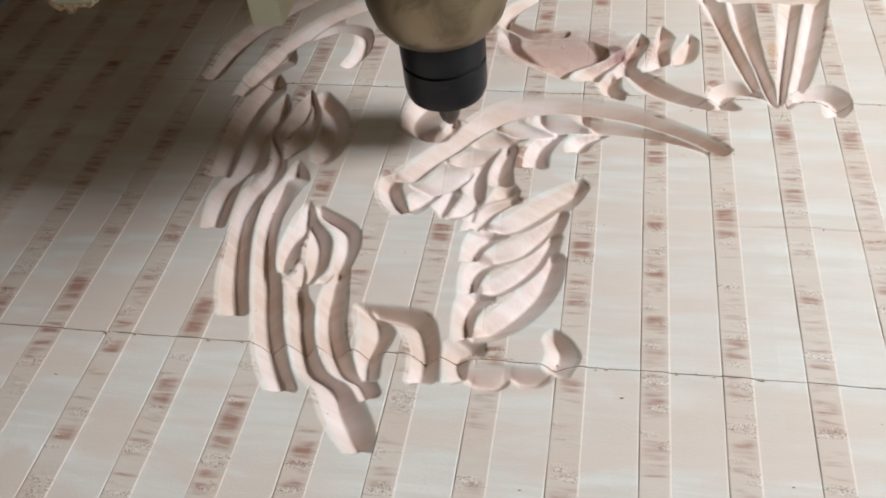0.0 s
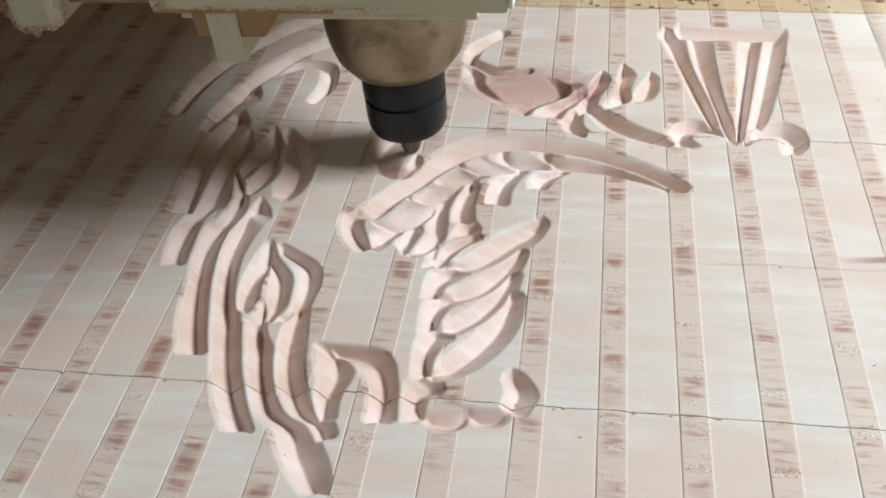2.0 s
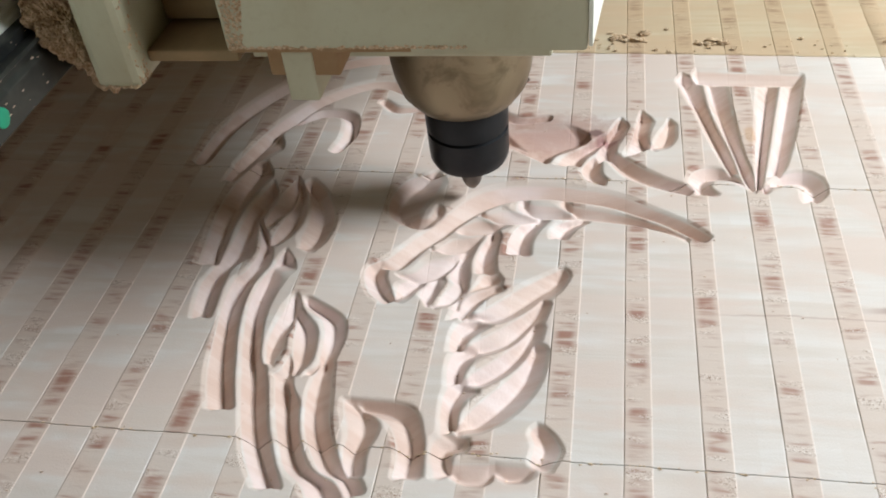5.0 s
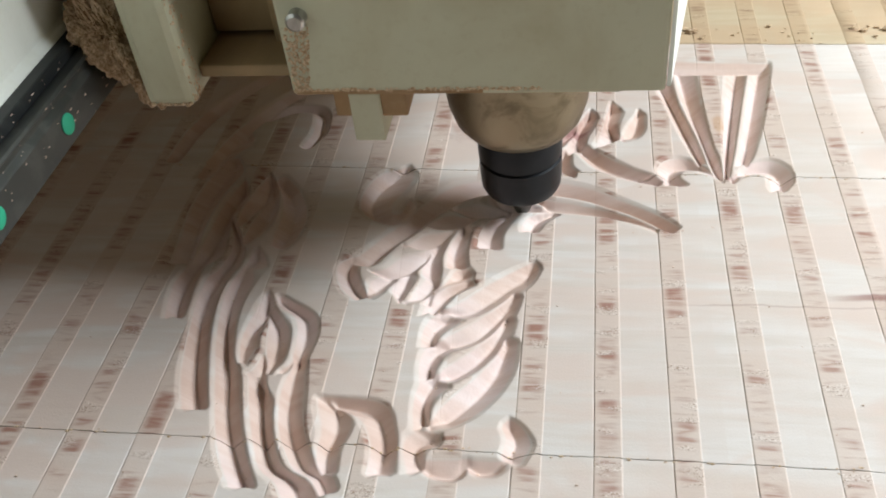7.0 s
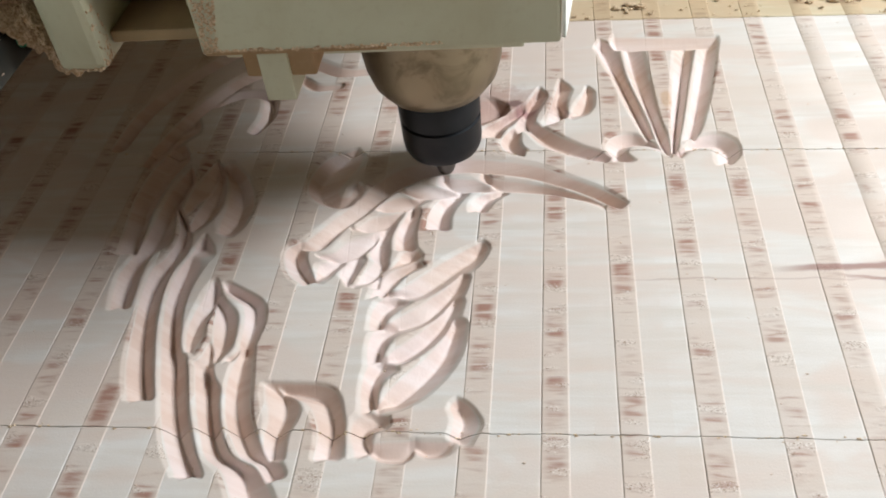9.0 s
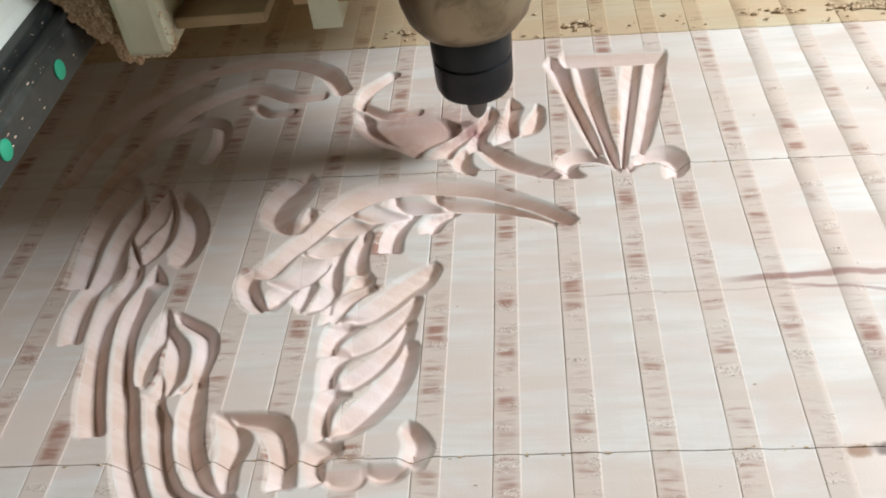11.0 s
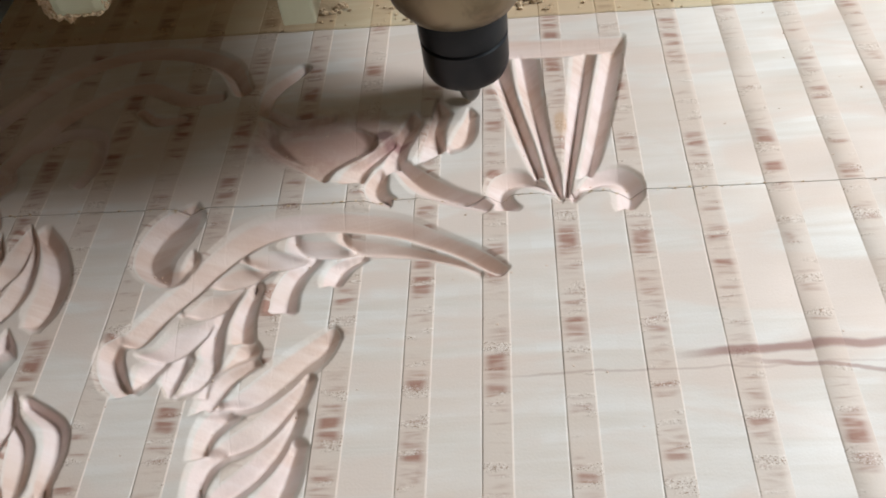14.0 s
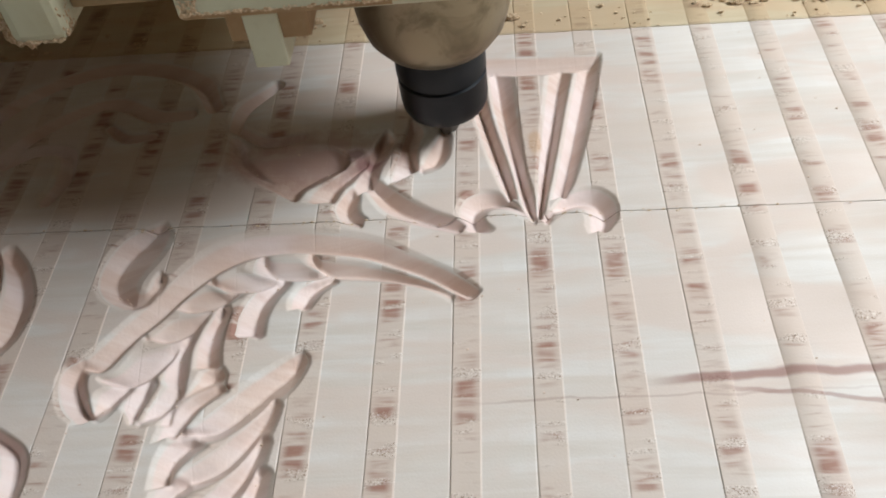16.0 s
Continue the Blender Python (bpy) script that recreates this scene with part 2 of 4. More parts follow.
# ---- the room ----
def room():
    west, east, south, north, top, base = -3.5, 1.22, -3.5, 3.5, 2.6, -0.85
    wide, deep, mid_x = east - west + 0.24, north - south + 0.24, (east + west) / 2
    part("floor", box((wide, deep, 0.1), (mid_x, 0, base - 0.05)), CONCRETE)
    part("ceiling", box((wide, deep, 0.1), (mid_x, 0, top + 0.05)), WALL)
    part("wall_south", box((wide, 0.12, top - base), (mid_x, south - 0.06, (top + base) / 2)), WALL)
    part("wall_west", box((0.12, deep - 0.24, top - base), (west - 0.06, 0, (top + base) / 2)), WALL)

    def holed(name, along, at, lo, hi, a, b, z0, z1):
        """A wall with one opening from a to b and from z0 to z1."""
        bm = bmesh.new()
        for s0, s1, h0, h1 in ((lo, a, base, top), (b, hi, base, top), (a, b, base, z0), (a, b, z1, top)):
            size, mid = (s1 - s0, h1 - h0), ((s0 + s1) / 2, (h0 + h1) / 2)
            if along == "x":
                box((size[0], 0.12, size[1]), (mid[0], at, mid[1]), bm=bm)
            else:
                box((0.12, size[0], size[1]), (at, mid[0], mid[1]), bm=bm)
        return part(name, bm, WALL)
    holed("wall_east", "y", east + 0.06, south, north, -0.11, 0.65, 0.70, 1.30)
    # the north opening is made up, only to let the fill lamp in
    holed("wall_north", "x", north + 0.06, west - 0.12, east + 0.12, -1.2, 0.3, 1.45, 2.55)
    for n in ("floor", "ceiling", "wall_north", "wall_west", "wall_east", "wall_south"):
        tagged(bpy.data.objects[n], kind="structure")


room()

# ---- the carved panel ----
FACETS = []  # the two slopes on either side of a crease


def smooth_line(points, count):
    """A smooth line of that many steps through points in millimetres."""
    pts = np.array(points, float) / 1000
    ext = np.concatenate([[2 * pts[0] - pts[1]], pts, [2 * pts[-1] - pts[-2]]])
    u = np.linspace(0, len(pts) - 1.000001, count)
    i = u.astype(int)
    f = (u - i)[:, None]
    p0, p1, p2, p3 = ext[i], ext[i + 1], ext[i + 2], ext[i + 3]
    return 0.5 * (2 * p1 + (p2 - p0) * f + (2 * p0 - 5 * p1 + 4 * p2 - p3) * f * f + (3 * p1 - p0 - 3 * p2 + p3) * f ** 3)


def facet(rim, crease, edge, depth):
    """One cut of the carving: a long slope falls from the rim to the crease, a steeper wall rises from there to the edge. Depth in millimetres."""
    count = 3 + 8 * (max(len(rim), len(crease), len(edge)) - 1)
    a, b, c = (smooth_line(p, count) for p in (rim, crease, edge))
    wide = np.minimum(np.hypot(*(b - a).T), 1.8 * np.hypot(*(c - b).T))
    FACETS.append((a, b, c, depth / 720 * np.clip(0.25 + wide / 0.009, 0.3, 1.0)))


# stems of the plume
facet([(-250.9, 121.3), (-253.6, 144.6), (-255.8, 169.5), (-254.4, 196.4), (-247.9, 222.1)],
      [(-239.3, 126.8), (-240.8, 144.4), (-243.9, 169.1), (-242.3, 195.8), (-237.2, 221.2)],
      [(-232.1, 120.6), (-233.5, 135.8), (-234.6, 160), (-232, 184.9), (-225, 205.9)], 5)
facet([(-260.9, 200), (-259.5, 217.9), (-253, 233.9), (-244.1, 250)],
      [(-257.1, 206.9), (-252.4, 223.1), (-245.7, 239.3), (-237.4, 251.8)],
      [(-249.1, 199.5), (-242, 213), (-234.7, 226.8), (-227.6, 236.1)], 4)
facet([(-236.7, 77.2), (-239.6, 91.1), (-241.2, 104.8), (-238.4, 114.3), (-235.2, 135.1), (-234.3, 156.6), (-232.2, 182.4), (-225.8, 203.9)],
      [(-230.7, 83.2), (-233.1, 93.7), (-233.8, 107.4), (-232.7, 119.3), (-228.2, 136.1), (-227.3, 152.1), (-226.6, 171.6), (-223, 194.1)],
      [(-222.4, 78.3), (-223, 88.7), (-224.1, 102.6), (-223.1, 119.1), (-214.5, 129.3), (-216.9, 144.7), (-219.2, 160.4), (-215.3, 182.2)], 6)
facet([(-205.9, 16.5), (-210.5, 27.7), (-214.6, 42.5), (-217.5, 62.1), (-220.1, 78.8), (-222, 94), (-222.4, 110), (-215.7, 115.1), (-214, 130.2), (-216.2, 144.2), (-221.5, 160.1)],
      [(-197.3, 21.7), (-202.4, 34.2), (-207.9, 49.2), (-213.4, 69.1), (-217.1, 86), (-217.5, 99.3), (-215.4, 111.9), (-214.4, 120.9), (-210.9, 134.2), (-213, 148.3), (-226, 170.7)],
      [(-188.3, 18.5), (-192.4, 29.1), (-196.9, 43.8), (-202.4, 63.3), (-205.5, 79.8), (-207.1, 95.1), (-206.3, 106.4), (-205.6, 108.6), (-201.7, 121.6), (-205.1, 137.6), (-219, 162)], 6.5)
facet([(-167.8, -26.7), (-175.7, -14.3), (-181.4, -1.9), (-186.1, 11.3), (-190.6, 25.1), (-196.3, 43.4), (-201.8, 62.8), (-204.9, 79.4), (-206.5, 94.6), (-205.7, 105.9), (-202.5, 117.8), (-197.2, 126.6)],
      [(-159.4, -21.2), (-167.6, -8.6), (-174.4, 4), (-180, 17.4), (-184.7, 31.5), (-187.8, 42.5), (-192, 53.9), (-197.3, 69.8), (-201.6, 86.6), (-203, 99.9), (-202.1, 113.7), (-197.7, 133.1)],
      [(-151, -25.3), (-156.8, -14.7), (-162.3, -3.6), (-167.9, 9.3), (-173.6, 26.5), (-179.1, 42.8), (-185, 50.2), (-188.6, 63.9), (-191.3, 80.4), (-191, 95.6), (-188.6, 108), (-184.8, 118.8)], 6.5)
facet([(-178.2, 42.4), (-173, 26.1), (-167.1, 9), (-161.5, -3.9), (-155.7, -16.2), (-146.2, -24.7), (-138.2, -37.8), (-131, -47.4), (-122.6, -55.6)],
      [(-166.9, 36.1), (-164.5, 25.3), (-162.6, 18.4), (-156.9, 3.4), (-149.3, -10.6), (-137.3, -18.1), (-130.4, -31.6), (-123.2, -42.9), (-117.2, -50.1)],
      [(-161.7, 30.7), (-155.8, 23.2), (-153.8, 13.6), (-148, -2.7), (-138.9, -15.4), (-124.5, -22.1), (-114.5, -35), (-109.3, -46.2), (-109.6, -53.3)], 6.5)
facet([(-151.3, 45.6), (-155.7, 40.9), (-156.4, 28.8), (-153.3, 13.2), (-149.4, 1.7), (-144.1, -7.6), (-137.6, -16.5), (-129.7, -19.9), (-123, -28)],
      [(-152.2, 52.7), (-151.8, 40.6), (-151.4, 29.6), (-149.3, 19.1), (-145.8, 9.1), (-141.1, -0.5), (-134.9, -9.7), (-125.9, -15.4), (-120.3, -23.4)],
      [(-144.7, 50.2), (-141.4, 35.4), (-139.4, 24.8), (-137.5, 14.5), (-134.2, 4.7), (-129.2, -4.7), (-122.5, -13.7), (-115.6, -17.5), (-112, -23.4)], 6.5)
facet([(-183.5, 47.9), (-187.1, 63.5), (-187.3, 78), (-186.2, 90.9), (-183.9, 96.7)],
      [(-181.2, 49.8), (-183.6, 60.7), (-182.4, 73), (-178.4, 81.6), (-179.5, 96.4)],
      [(-175.8, 44.1), (-173.3, 54.6), (-175.1, 66.5), (-173.5, 77.7), (-172.3, 87.6)], 5)
facet([(-165.8, 39.3), (-170.7, 52.3), (-174.3, 64.1), (-174.4, 72.2), (-173.5, 78.1)],
      [(-166.3, 43.4), (-165.2, 54.2), (-166.8, 68.1), (-170.5, 78.3), (-176.3, 85.2)],
      [(-162.4, 39.5), (-157.5, 49.5), (-157.5, 61.3), (-160, 73.3), (-173.2, 88.4)], 5.5)
facet([(-156.1, 56.1), (-157.7, 64.8), (-159.4, 72.9), (-163.2, 80.2), (-170.5, 87.2)],
      [(-152.3, 52.9), (-151.5, 64.7), (-152.4, 74.9), (-156.8, 85.2), (-172.4, 95.4)],
      [(-145.3, 50.1), (-143.8, 61.9), (-143.7, 71.9), (-149, 84.2), (-170.2, 97.7)], 5.5)
facet([(-208.6, 136.8), (-211.2, 152.5), (-208.6, 164.8), (-203.6, 175.2), (-202.3, 185.8)],
      [(-209.1, 145.3), (-203.3, 154.8), (-200.3, 168.8), (-202.2, 188.8), (-208.9, 206.7)],
      [(-203.4, 137.7), (-196.4, 147.6), (-192.6, 160.8), (-194.4, 179.3), (-197.8, 192.6)], 5)
facet([(-191.1, 140.4), (-194.8, 148.1), (-192.7, 159), (-193.2, 172.9), (-197.4, 190.2)],
      [(-187.2, 141.6), (-183, 154), (-184.4, 173.2), (-191.3, 189), (-199.9, 198.7)],
      [(-178.5, 133.1), (-172.8, 145.8), (-171.9, 166.4), (-181.4, 188.7), (-196.7, 207.3)], 5.5)
facet([(-218.7, 161.4), (-219.3, 181.3), (-217.2, 198.2), (-212, 205.8)],
      [(-216.5, 159.9), (-212.9, 171.3), (-206.7, 182), (-207.5, 199.8)],
      [(-211.2, 152.1), (-207.9, 163.2), (-202.5, 173.7), (-201.3, 190.6)], 4.5)
facet([(-176.7, 43.6), (-174.8, 48.3), (-172.8, 55.4)],
      [(-172.4, 41.6), (-169.7, 42.9), (-169.5, 48.6)],
      [(-165.2, 30.5), (-162.9, 30.6), (-163.9, 38.7)], 4)
facet([(-160.2, 38.4), (-156.9, 45.3), (-155.2, 55)],
      [(-158.4, 44.1), (-154.9, 48.1), (-153.3, 52.8)],
      [(-155.2, 40.6), (-151.7, 44.5), (-149.6, 48)], 3.5)
# arch
facet([(-127.1, -16.8), (-130.4, -5.2), (-131.3, 4.5), (-134.4, 12.6), (-137.5, 21), (-137.6, 26.2)],
      [(-122.6, -12.2), (-124.2, -0.3), (-122.7, 9.6), (-122.8, 16.4), (-124.9, 22.4), (-128.3, 25.7)],
      [(-114.9, -15.6), (-116, -3.9), (-113.4, 5.9), (-112.7, 13.2), (-116, 18.4), (-122.9, 21.5)], 5.5)
facet([(-104.2, -15.3), (-105.2, -3.6), (-108.4, 5.8), (-114.1, 13.8), (-122.2, 18.7)],
      [(-97.7, -10.2), (-97.4, 1.8), (-99.4, 11.5), (-106.3, 21.9), (-125, 26.4)],
      [(-87.5, -13.8), (-88.6, -2.2), (-90.7, 7.3), (-101.2, 26.9), (-138.4, 29.1)], 6)
# wing
facet([(-87, 8.7), (-88.3, 20.3), (-88.8, 30.6), (-88.5, 39.5)],
      [(-79.1, 16.9), (-82.3, 27.3), (-82.1, 36.1), (-79.2, 42)],
      [(-76.8, 12.7), (-76.6, 23), (-73.9, 30.1), (-68.2, 35.7)], 5.5)
facet([(-88.5, 39.5), (-89.6, 48.6), (-89.8, 56.2), (-89.1, 63.1)],
      [(-81.2, 46.3), (-82.6, 54.4), (-81.3, 62.1), (-76, 67)],
      [(-78.4, 40.5), (-76.8, 49.7), (-72.8, 57.4), (-66.1, 62.3)], 5.5)
facet([(-90.7, 61.9), (-91.1, 68.5), (-91, 75.7), (-90, 81.9)],
      [(-83, 67.9), (-84.4, 73.8), (-83.1, 79.9), (-78.3, 85.5)],
      [(-80.7, 62), (-78.2, 69.6), (-73.5, 74.9), (-66.7, 81.3)], 5.5)
facet([(-94.3, 83.8), (-91.9, 94.4), (-86.2, 103.3), (-73.4, 114)],
      [(-85.7, 90.9), (-83.3, 96.1), (-79.1, 104.9), (-69.5, 111.9)],
      [(-82.3, 84.8), (-77.3, 94.2), (-71.8, 102.1), (-63.3, 107.7)], 5)
facet([(-82.3, 85.5), (-77.4, 95.4), (-69.2, 104.3), (-59.2, 113.1), (-47.4, 122.5), (-38.3, 127.4)],
      [(-82.6, 90.6), (-66.7, 92.1), (-55.3, 101.5), (-45.4, 112.7), (-38, 119.7), (-34.3, 126.7)],
      [(-81.9, 82.3), (-63.6, 83), (-49.7, 92.3), (-39.7, 101.1), (-32.6, 110.1), (-28, 121.3)], 5)
facet([(-80.7, 62.3), (-78.1, 71.5), (-70.9, 78.6), (-62.5, 84.3), (-52.6, 91.7), (-44.2, 100.5)],
      [(-81.2, 66), (-70.3, 69.6), (-60.5, 74.8), (-52.4, 85.3), (-46.6, 95.9), (-43.2, 104.6)],
      [(-78.8, 58.3), (-67.4, 60.7), (-56.3, 66.6), (-46.9, 76.1), (-40.3, 86.4), (-37.2, 99.1)], 5.5)
facet([(-79.1, 40), (-76.8, 50), (-68.5, 58.3), (-60.5, 65.2), (-52.5, 73.4), (-48, 82.4)],
      [(-79.4, 43.4), (-69.3, 48.3), (-60.1, 56.3), (-52.9, 67.3), (-48.8, 77.3), (-46.2, 86.8)],
      [(-77.3, 36.2), (-65.9, 40.4), (-56, 47.8), (-47, 58.6), (-41.2, 70.4), (-39.1, 82.4)], 5.5)
facet([(-77.2, 11.9), (-76.4, 23.7), (-69.7, 34.5), (-61.2, 43.5), (-52.3, 54.2), (-45.2, 65.1)],
      [(-77.8, 15.4), (-67.7, 22.7), (-58.4, 33.6), (-51, 45.4), (-47.1, 56.6), (-45, 70.1)],
      [(-74.8, 8.2), (-62, 13.2), (-50.8, 22.8), (-41.6, 37.1), (-37.1, 51.7), (-36.1, 67.5)], 6)
# bud
facet([(-87.2, -14.8), (-90.6, -2.7), (-90.8, 6.9), (-87.6, 12)],
      [(-78.3, -8.2), (-81.8, -1), (-81, 4.2), (-75.2, 7.4)],
      [(-72.1, -11.9), (-75.7, -5.1), (-74.9, -1.3), (-70.3, 0.5)], 4.5)
facet([(-78.3, -4.4), (-70.8, -1.4), (-63, -1), (-57.6, -2.2)],
      [(-76.5, -8.9), (-70, -11.6), (-62.3, -11.1), (-57.6, -6.5)],
      [(-75.5, -15.2), (-68.7, -17.7), (-60.4, -17.1), (-55.3, -11.7)], 5)
facet([(-56.8, -2.1), (-51.1, -2.1), (-44.6, -2.3), (-39.4, -3.2)],
      [(-56.8, -6.4), (-51.4, -8.5), (-44.5, -7.5), (-38.4, -2.8)],
      [(-55.8, -12.4), (-50.4, -14.7), (-42.4, -13.6), (-35.7, -8.1)], 5)
facet([(-44.6, 12.9), (-42.5, 6.6), (-43.5, 0.3)],
      [(-38.2, 16.5), (-35.8, 9.2), (-38, -0.4)],
      [(-29.3, 12.9), (-25.7, 4.8), (-30.2, -7.1)], 4.5)
# feather
facet([(-132.8, 94.4), (-140.4, 100.2), (-145.4, 109.2), (-147.6, 118.5), (-146.3, 125.6), (-140.9, 129.1)],
      [(-125.7, 100.3), (-131.8, 106.7), (-136.7, 113.9), (-139.7, 120.2), (-140.1, 125.2), (-137.8, 128.6)],
      [(-121.2, 97), (-124.9, 102.7), (-128.2, 109.7), (-130.4, 115.2), (-131.1, 119.5), (-129.8, 122.3)], 5.5)
facet([(-140.9, 129.1), (-135.6, 135.3), (-125.2, 149.7), (-115.9, 163), (-104.7, 182.2), (-93.1, 196.7), (-76.9, 205.3), (-53.5, 207.5), (-23.8, 205.2), (-0.1, 197.5), (23.2, 182.5), (38.4, 172.3), (48.4, 161.8)],
      [(-136.8, 127.9), (-128.3, 129.1), (-118, 145.6), (-107.1, 158.7), (-96.2, 174.1), (-84.1, 186.3), (-70.7, 193.8), (-53.5, 196.8), (-35.7, 195.5), (-12.1, 190.7), (5.5, 183.1), (22.7, 174.5), (44.4, 159.7)],
      [(-131.2, 121.4), (-123, 122.9), (-112.9, 139.3), (-102.1, 151.7), (-91.4, 166.8), (-79.8, 178.7), (-67, 186), (-51, 189.4), (-33.6, 188.2), (-10.5, 183.5), (6.5, 176.1), (22.7, 167.8), (41.4, 153.8)], 5.5)
facet([(-127.2, 119.6), (-119.5, 123.6), (-111.7, 137.2), (-97.7, 139.1), (-88, 142.5)],
      [(-125.7, 119.3), (-114.3, 117.3), (-105.3, 120.8), (-97.4, 130.5), (-89.1, 145.1)],
      [(-121.8, 113.9), (-110.4, 111.8), (-101.1, 115.6), (-93, 125.1), (-85.5, 140.1)], 4.5)
facet([(-110.1, 139.8), (-105.2, 147.8), (-100.8, 155), (-88.8, 155), (-78.1, 157.1)],
      [(-110.7, 142.3), (-101.4, 141.8), (-93.6, 144), (-87.3, 149.7), (-79.2, 159.6)],
      [(-107.4, 136.7), (-98, 136.2), (-89.8, 138.3), (-83.3, 143.9), (-75.7, 153.9)], 4.5)
facet([(-101.9, 157.5), (-95.5, 167), (-87.7, 173), (-78.1, 167.6), (-67.4, 167.3)],
      [(-102.5, 159.9), (-91.3, 159.6), (-81.8, 161.5), (-74.1, 165.6), (-67.3, 170.2)],
      [(-99.4, 154.3), (-88.1, 153.6), (-78.2, 155.4), (-70.6, 159.5), (-64, 164.6)], 4.5)
facet([(-85.2, 175), (-82.9, 177.8), (-75.3, 183.2), (-66, 179.5), (-51.5, 173.4)],
      [(-84, 175.6), (-75.2, 171.8), (-63.7, 171), (-56.6, 173.1), (-49.7, 176.3)],
      [(-81.4, 169.3), (-72.8, 165.6), (-60.9, 164.8), (-53.7, 166.8), (-46.9, 170.3)], 4.5)
facet([(-59.5, 188.8), (-50.8, 188.6), (-36.3, 187.2), (-28, 176.9), (-23, 174)],
      [(-59.9, 186.6), (-55.9, 179.6), (-47.6, 177.2), (-36.1, 176.8), (-23.7, 177.1)],
      [(-57.5, 178.7), (-53.8, 172.9), (-45.6, 170.9), (-33.8, 170.5), (-21.6, 171.1)], 4.5)
facet([(-35.2, 187.5), (-21.8, 185), (-4.5, 180.1), (12.6, 172), (26.4, 163.9), (34.6, 156.9)],
      [(-33.6, 184.8), (-26.1, 178.3), (-10.6, 175.8), (6.3, 172.9), (23.1, 166.8), (34.6, 159)],
      [(-30.9, 176.8), (-25, 171), (-9.3, 168.9), (7.3, 166), (23.3, 160.1), (34.6, 152.2)], 4.5)
facet([(-91.5, 174.7), (-89.8, 177.9), (-86, 179.1)],
      [(-80.4, 172.7), (-85.1, 176.3), (-88.1, 181.3)],
      [(-77.4, 170.5), (-81, 174.4), (-83.4, 178.2)], 4)
facet([(-70.2, 180.6), (-67.8, 186.8), (-62, 190.2)],
      [(-52.5, 177.1), (-58, 182.6), (-62.4, 192.8)],
      [(-49.8, 174.8), (-53.1, 179.8), (-55.9, 189.4)], 4)
facet([(-47.1, 188.7), (-42.4, 190.3), (-37.2, 189.9)],
      [(-25.8, 176.4), (-32.1, 181.9), (-37.6, 192.2)],
      [(-23.6, 174.1), (-26.7, 179.5), (-31.2, 186.9)], 4)
facet([(-121.5, 114.4), (-126.7, 111.4), (-125.6, 103.3), (-122.9, 97.4)],
      [(-113.3, 116.3), (-117.8, 110.4), (-121, 105.5), (-124.3, 99.8)],
      [(-106.7, 109.8), (-111.9, 103.6), (-114.9, 98.5), (-118.6, 94.4)], 4.5)
facet([(-104.5, 117.3), (-111.1, 112.1), (-113.5, 105.7), (-104.7, 92.6)],
      [(-103.2, 120.7), (-104.4, 110.7), (-106.1, 101.9), (-106, 95.5)],
      [(-95.3, 112.3), (-99.1, 104.5), (-101.4, 97.9), (-102, 92.2)], 4.5)
facet([(-91.2, 132.2), (-96.2, 126.8), (-98, 117.5), (-91.5, 109.1)],
      [(-91.4, 142), (-92.7, 130.7), (-91.4, 121.1), (-88.2, 112.7)],
      [(-81.1, 147.8), (-84, 132.8), (-83.8, 121.8), (-83.7, 109)], 5)
facet([(-95.3, 117.4), (-99.8, 108), (-101.1, 98.4), (-100.9, 93.6)],
      [(-87.9, 110.5), (-92, 103.5), (-97.4, 98.8), (-102.7, 95.3)],
      [(-83.7, 105.8), (-87.9, 98.2), (-93.4, 93.6), (-99.6, 90.7)], 4)
facet([(-76.2, 151.8), (-82.9, 143.8), (-84.8, 132.5), (-83.9, 123)],
      [(-76.9, 160.3), (-79, 146.7), (-79.8, 136.8), (-78.2, 127.1)],
      [(-69.9, 154.2), (-70.7, 141.8), (-70.5, 132.1), (-68.6, 121.9)], 5.5)
facet([(-55.7, 168), (-63.9, 163.2), (-68.7, 151.4), (-69.2, 140.7)],
      [(-50, 176.5), (-57.3, 166.2), (-59.8, 155.8), (-59.6, 144.3)],
      [(-42.6, 169.3), (-48.4, 159.1), (-51.5, 149), (-51.3, 138.4)], 5.5)
facet([(-31, 171), (-40.8, 167.3), (-44.8, 160.2), (-44.3, 154.3)],
      [(-25.3, 175.1), (-32.4, 170.5), (-35.9, 164.3), (-37.6, 158.5)],
      [(-19.7, 168.5), (-26, 162.9), (-29.5, 157.6), (-31.7, 152.9)], 5)
facet([(-79.8, 121.2), (-82.2, 111.3), (-89.3, 102.8), (-93.7, 94.4)],
      [(-72.5, 119.2), (-80.9, 111.1), (-88.1, 103.7), (-89.3, 95.4)],
      [(-65.4, 113.2), (-72.9, 104.1), (-80.3, 97.3), (-83.5, 90.9)], 4.5)
# curl
facet([(-123, 215.8), (-136.9, 209.9), (-144.8, 194.6), (-145.4, 175.7), (-137.8, 164.3), (-125.9, 157.6)],
      [(-121.2, 214), (-131.4, 203.8), (-137, 190.5), (-137.7, 181), (-133.1, 171.5), (-124.6, 165.9)],
      [(-109.4, 202.3), (-112.7, 190.8), (-117, 181.6), (-119.1, 176.2), (-119.5, 171.8), (-117.2, 167.4)], 6)
facet([(-119.5, 171.4), (-117.1, 171.3), (-116.3, 172.7), (-115.3, 175.5)],
      [(-123.8, 164.5), (-116.9, 167), (-113.3, 173.6), (-112.6, 180.2)],
      [(-120.1, 157.3), (-111.5, 159.2), (-106.3, 165.9), (-106, 174.6)], 5)
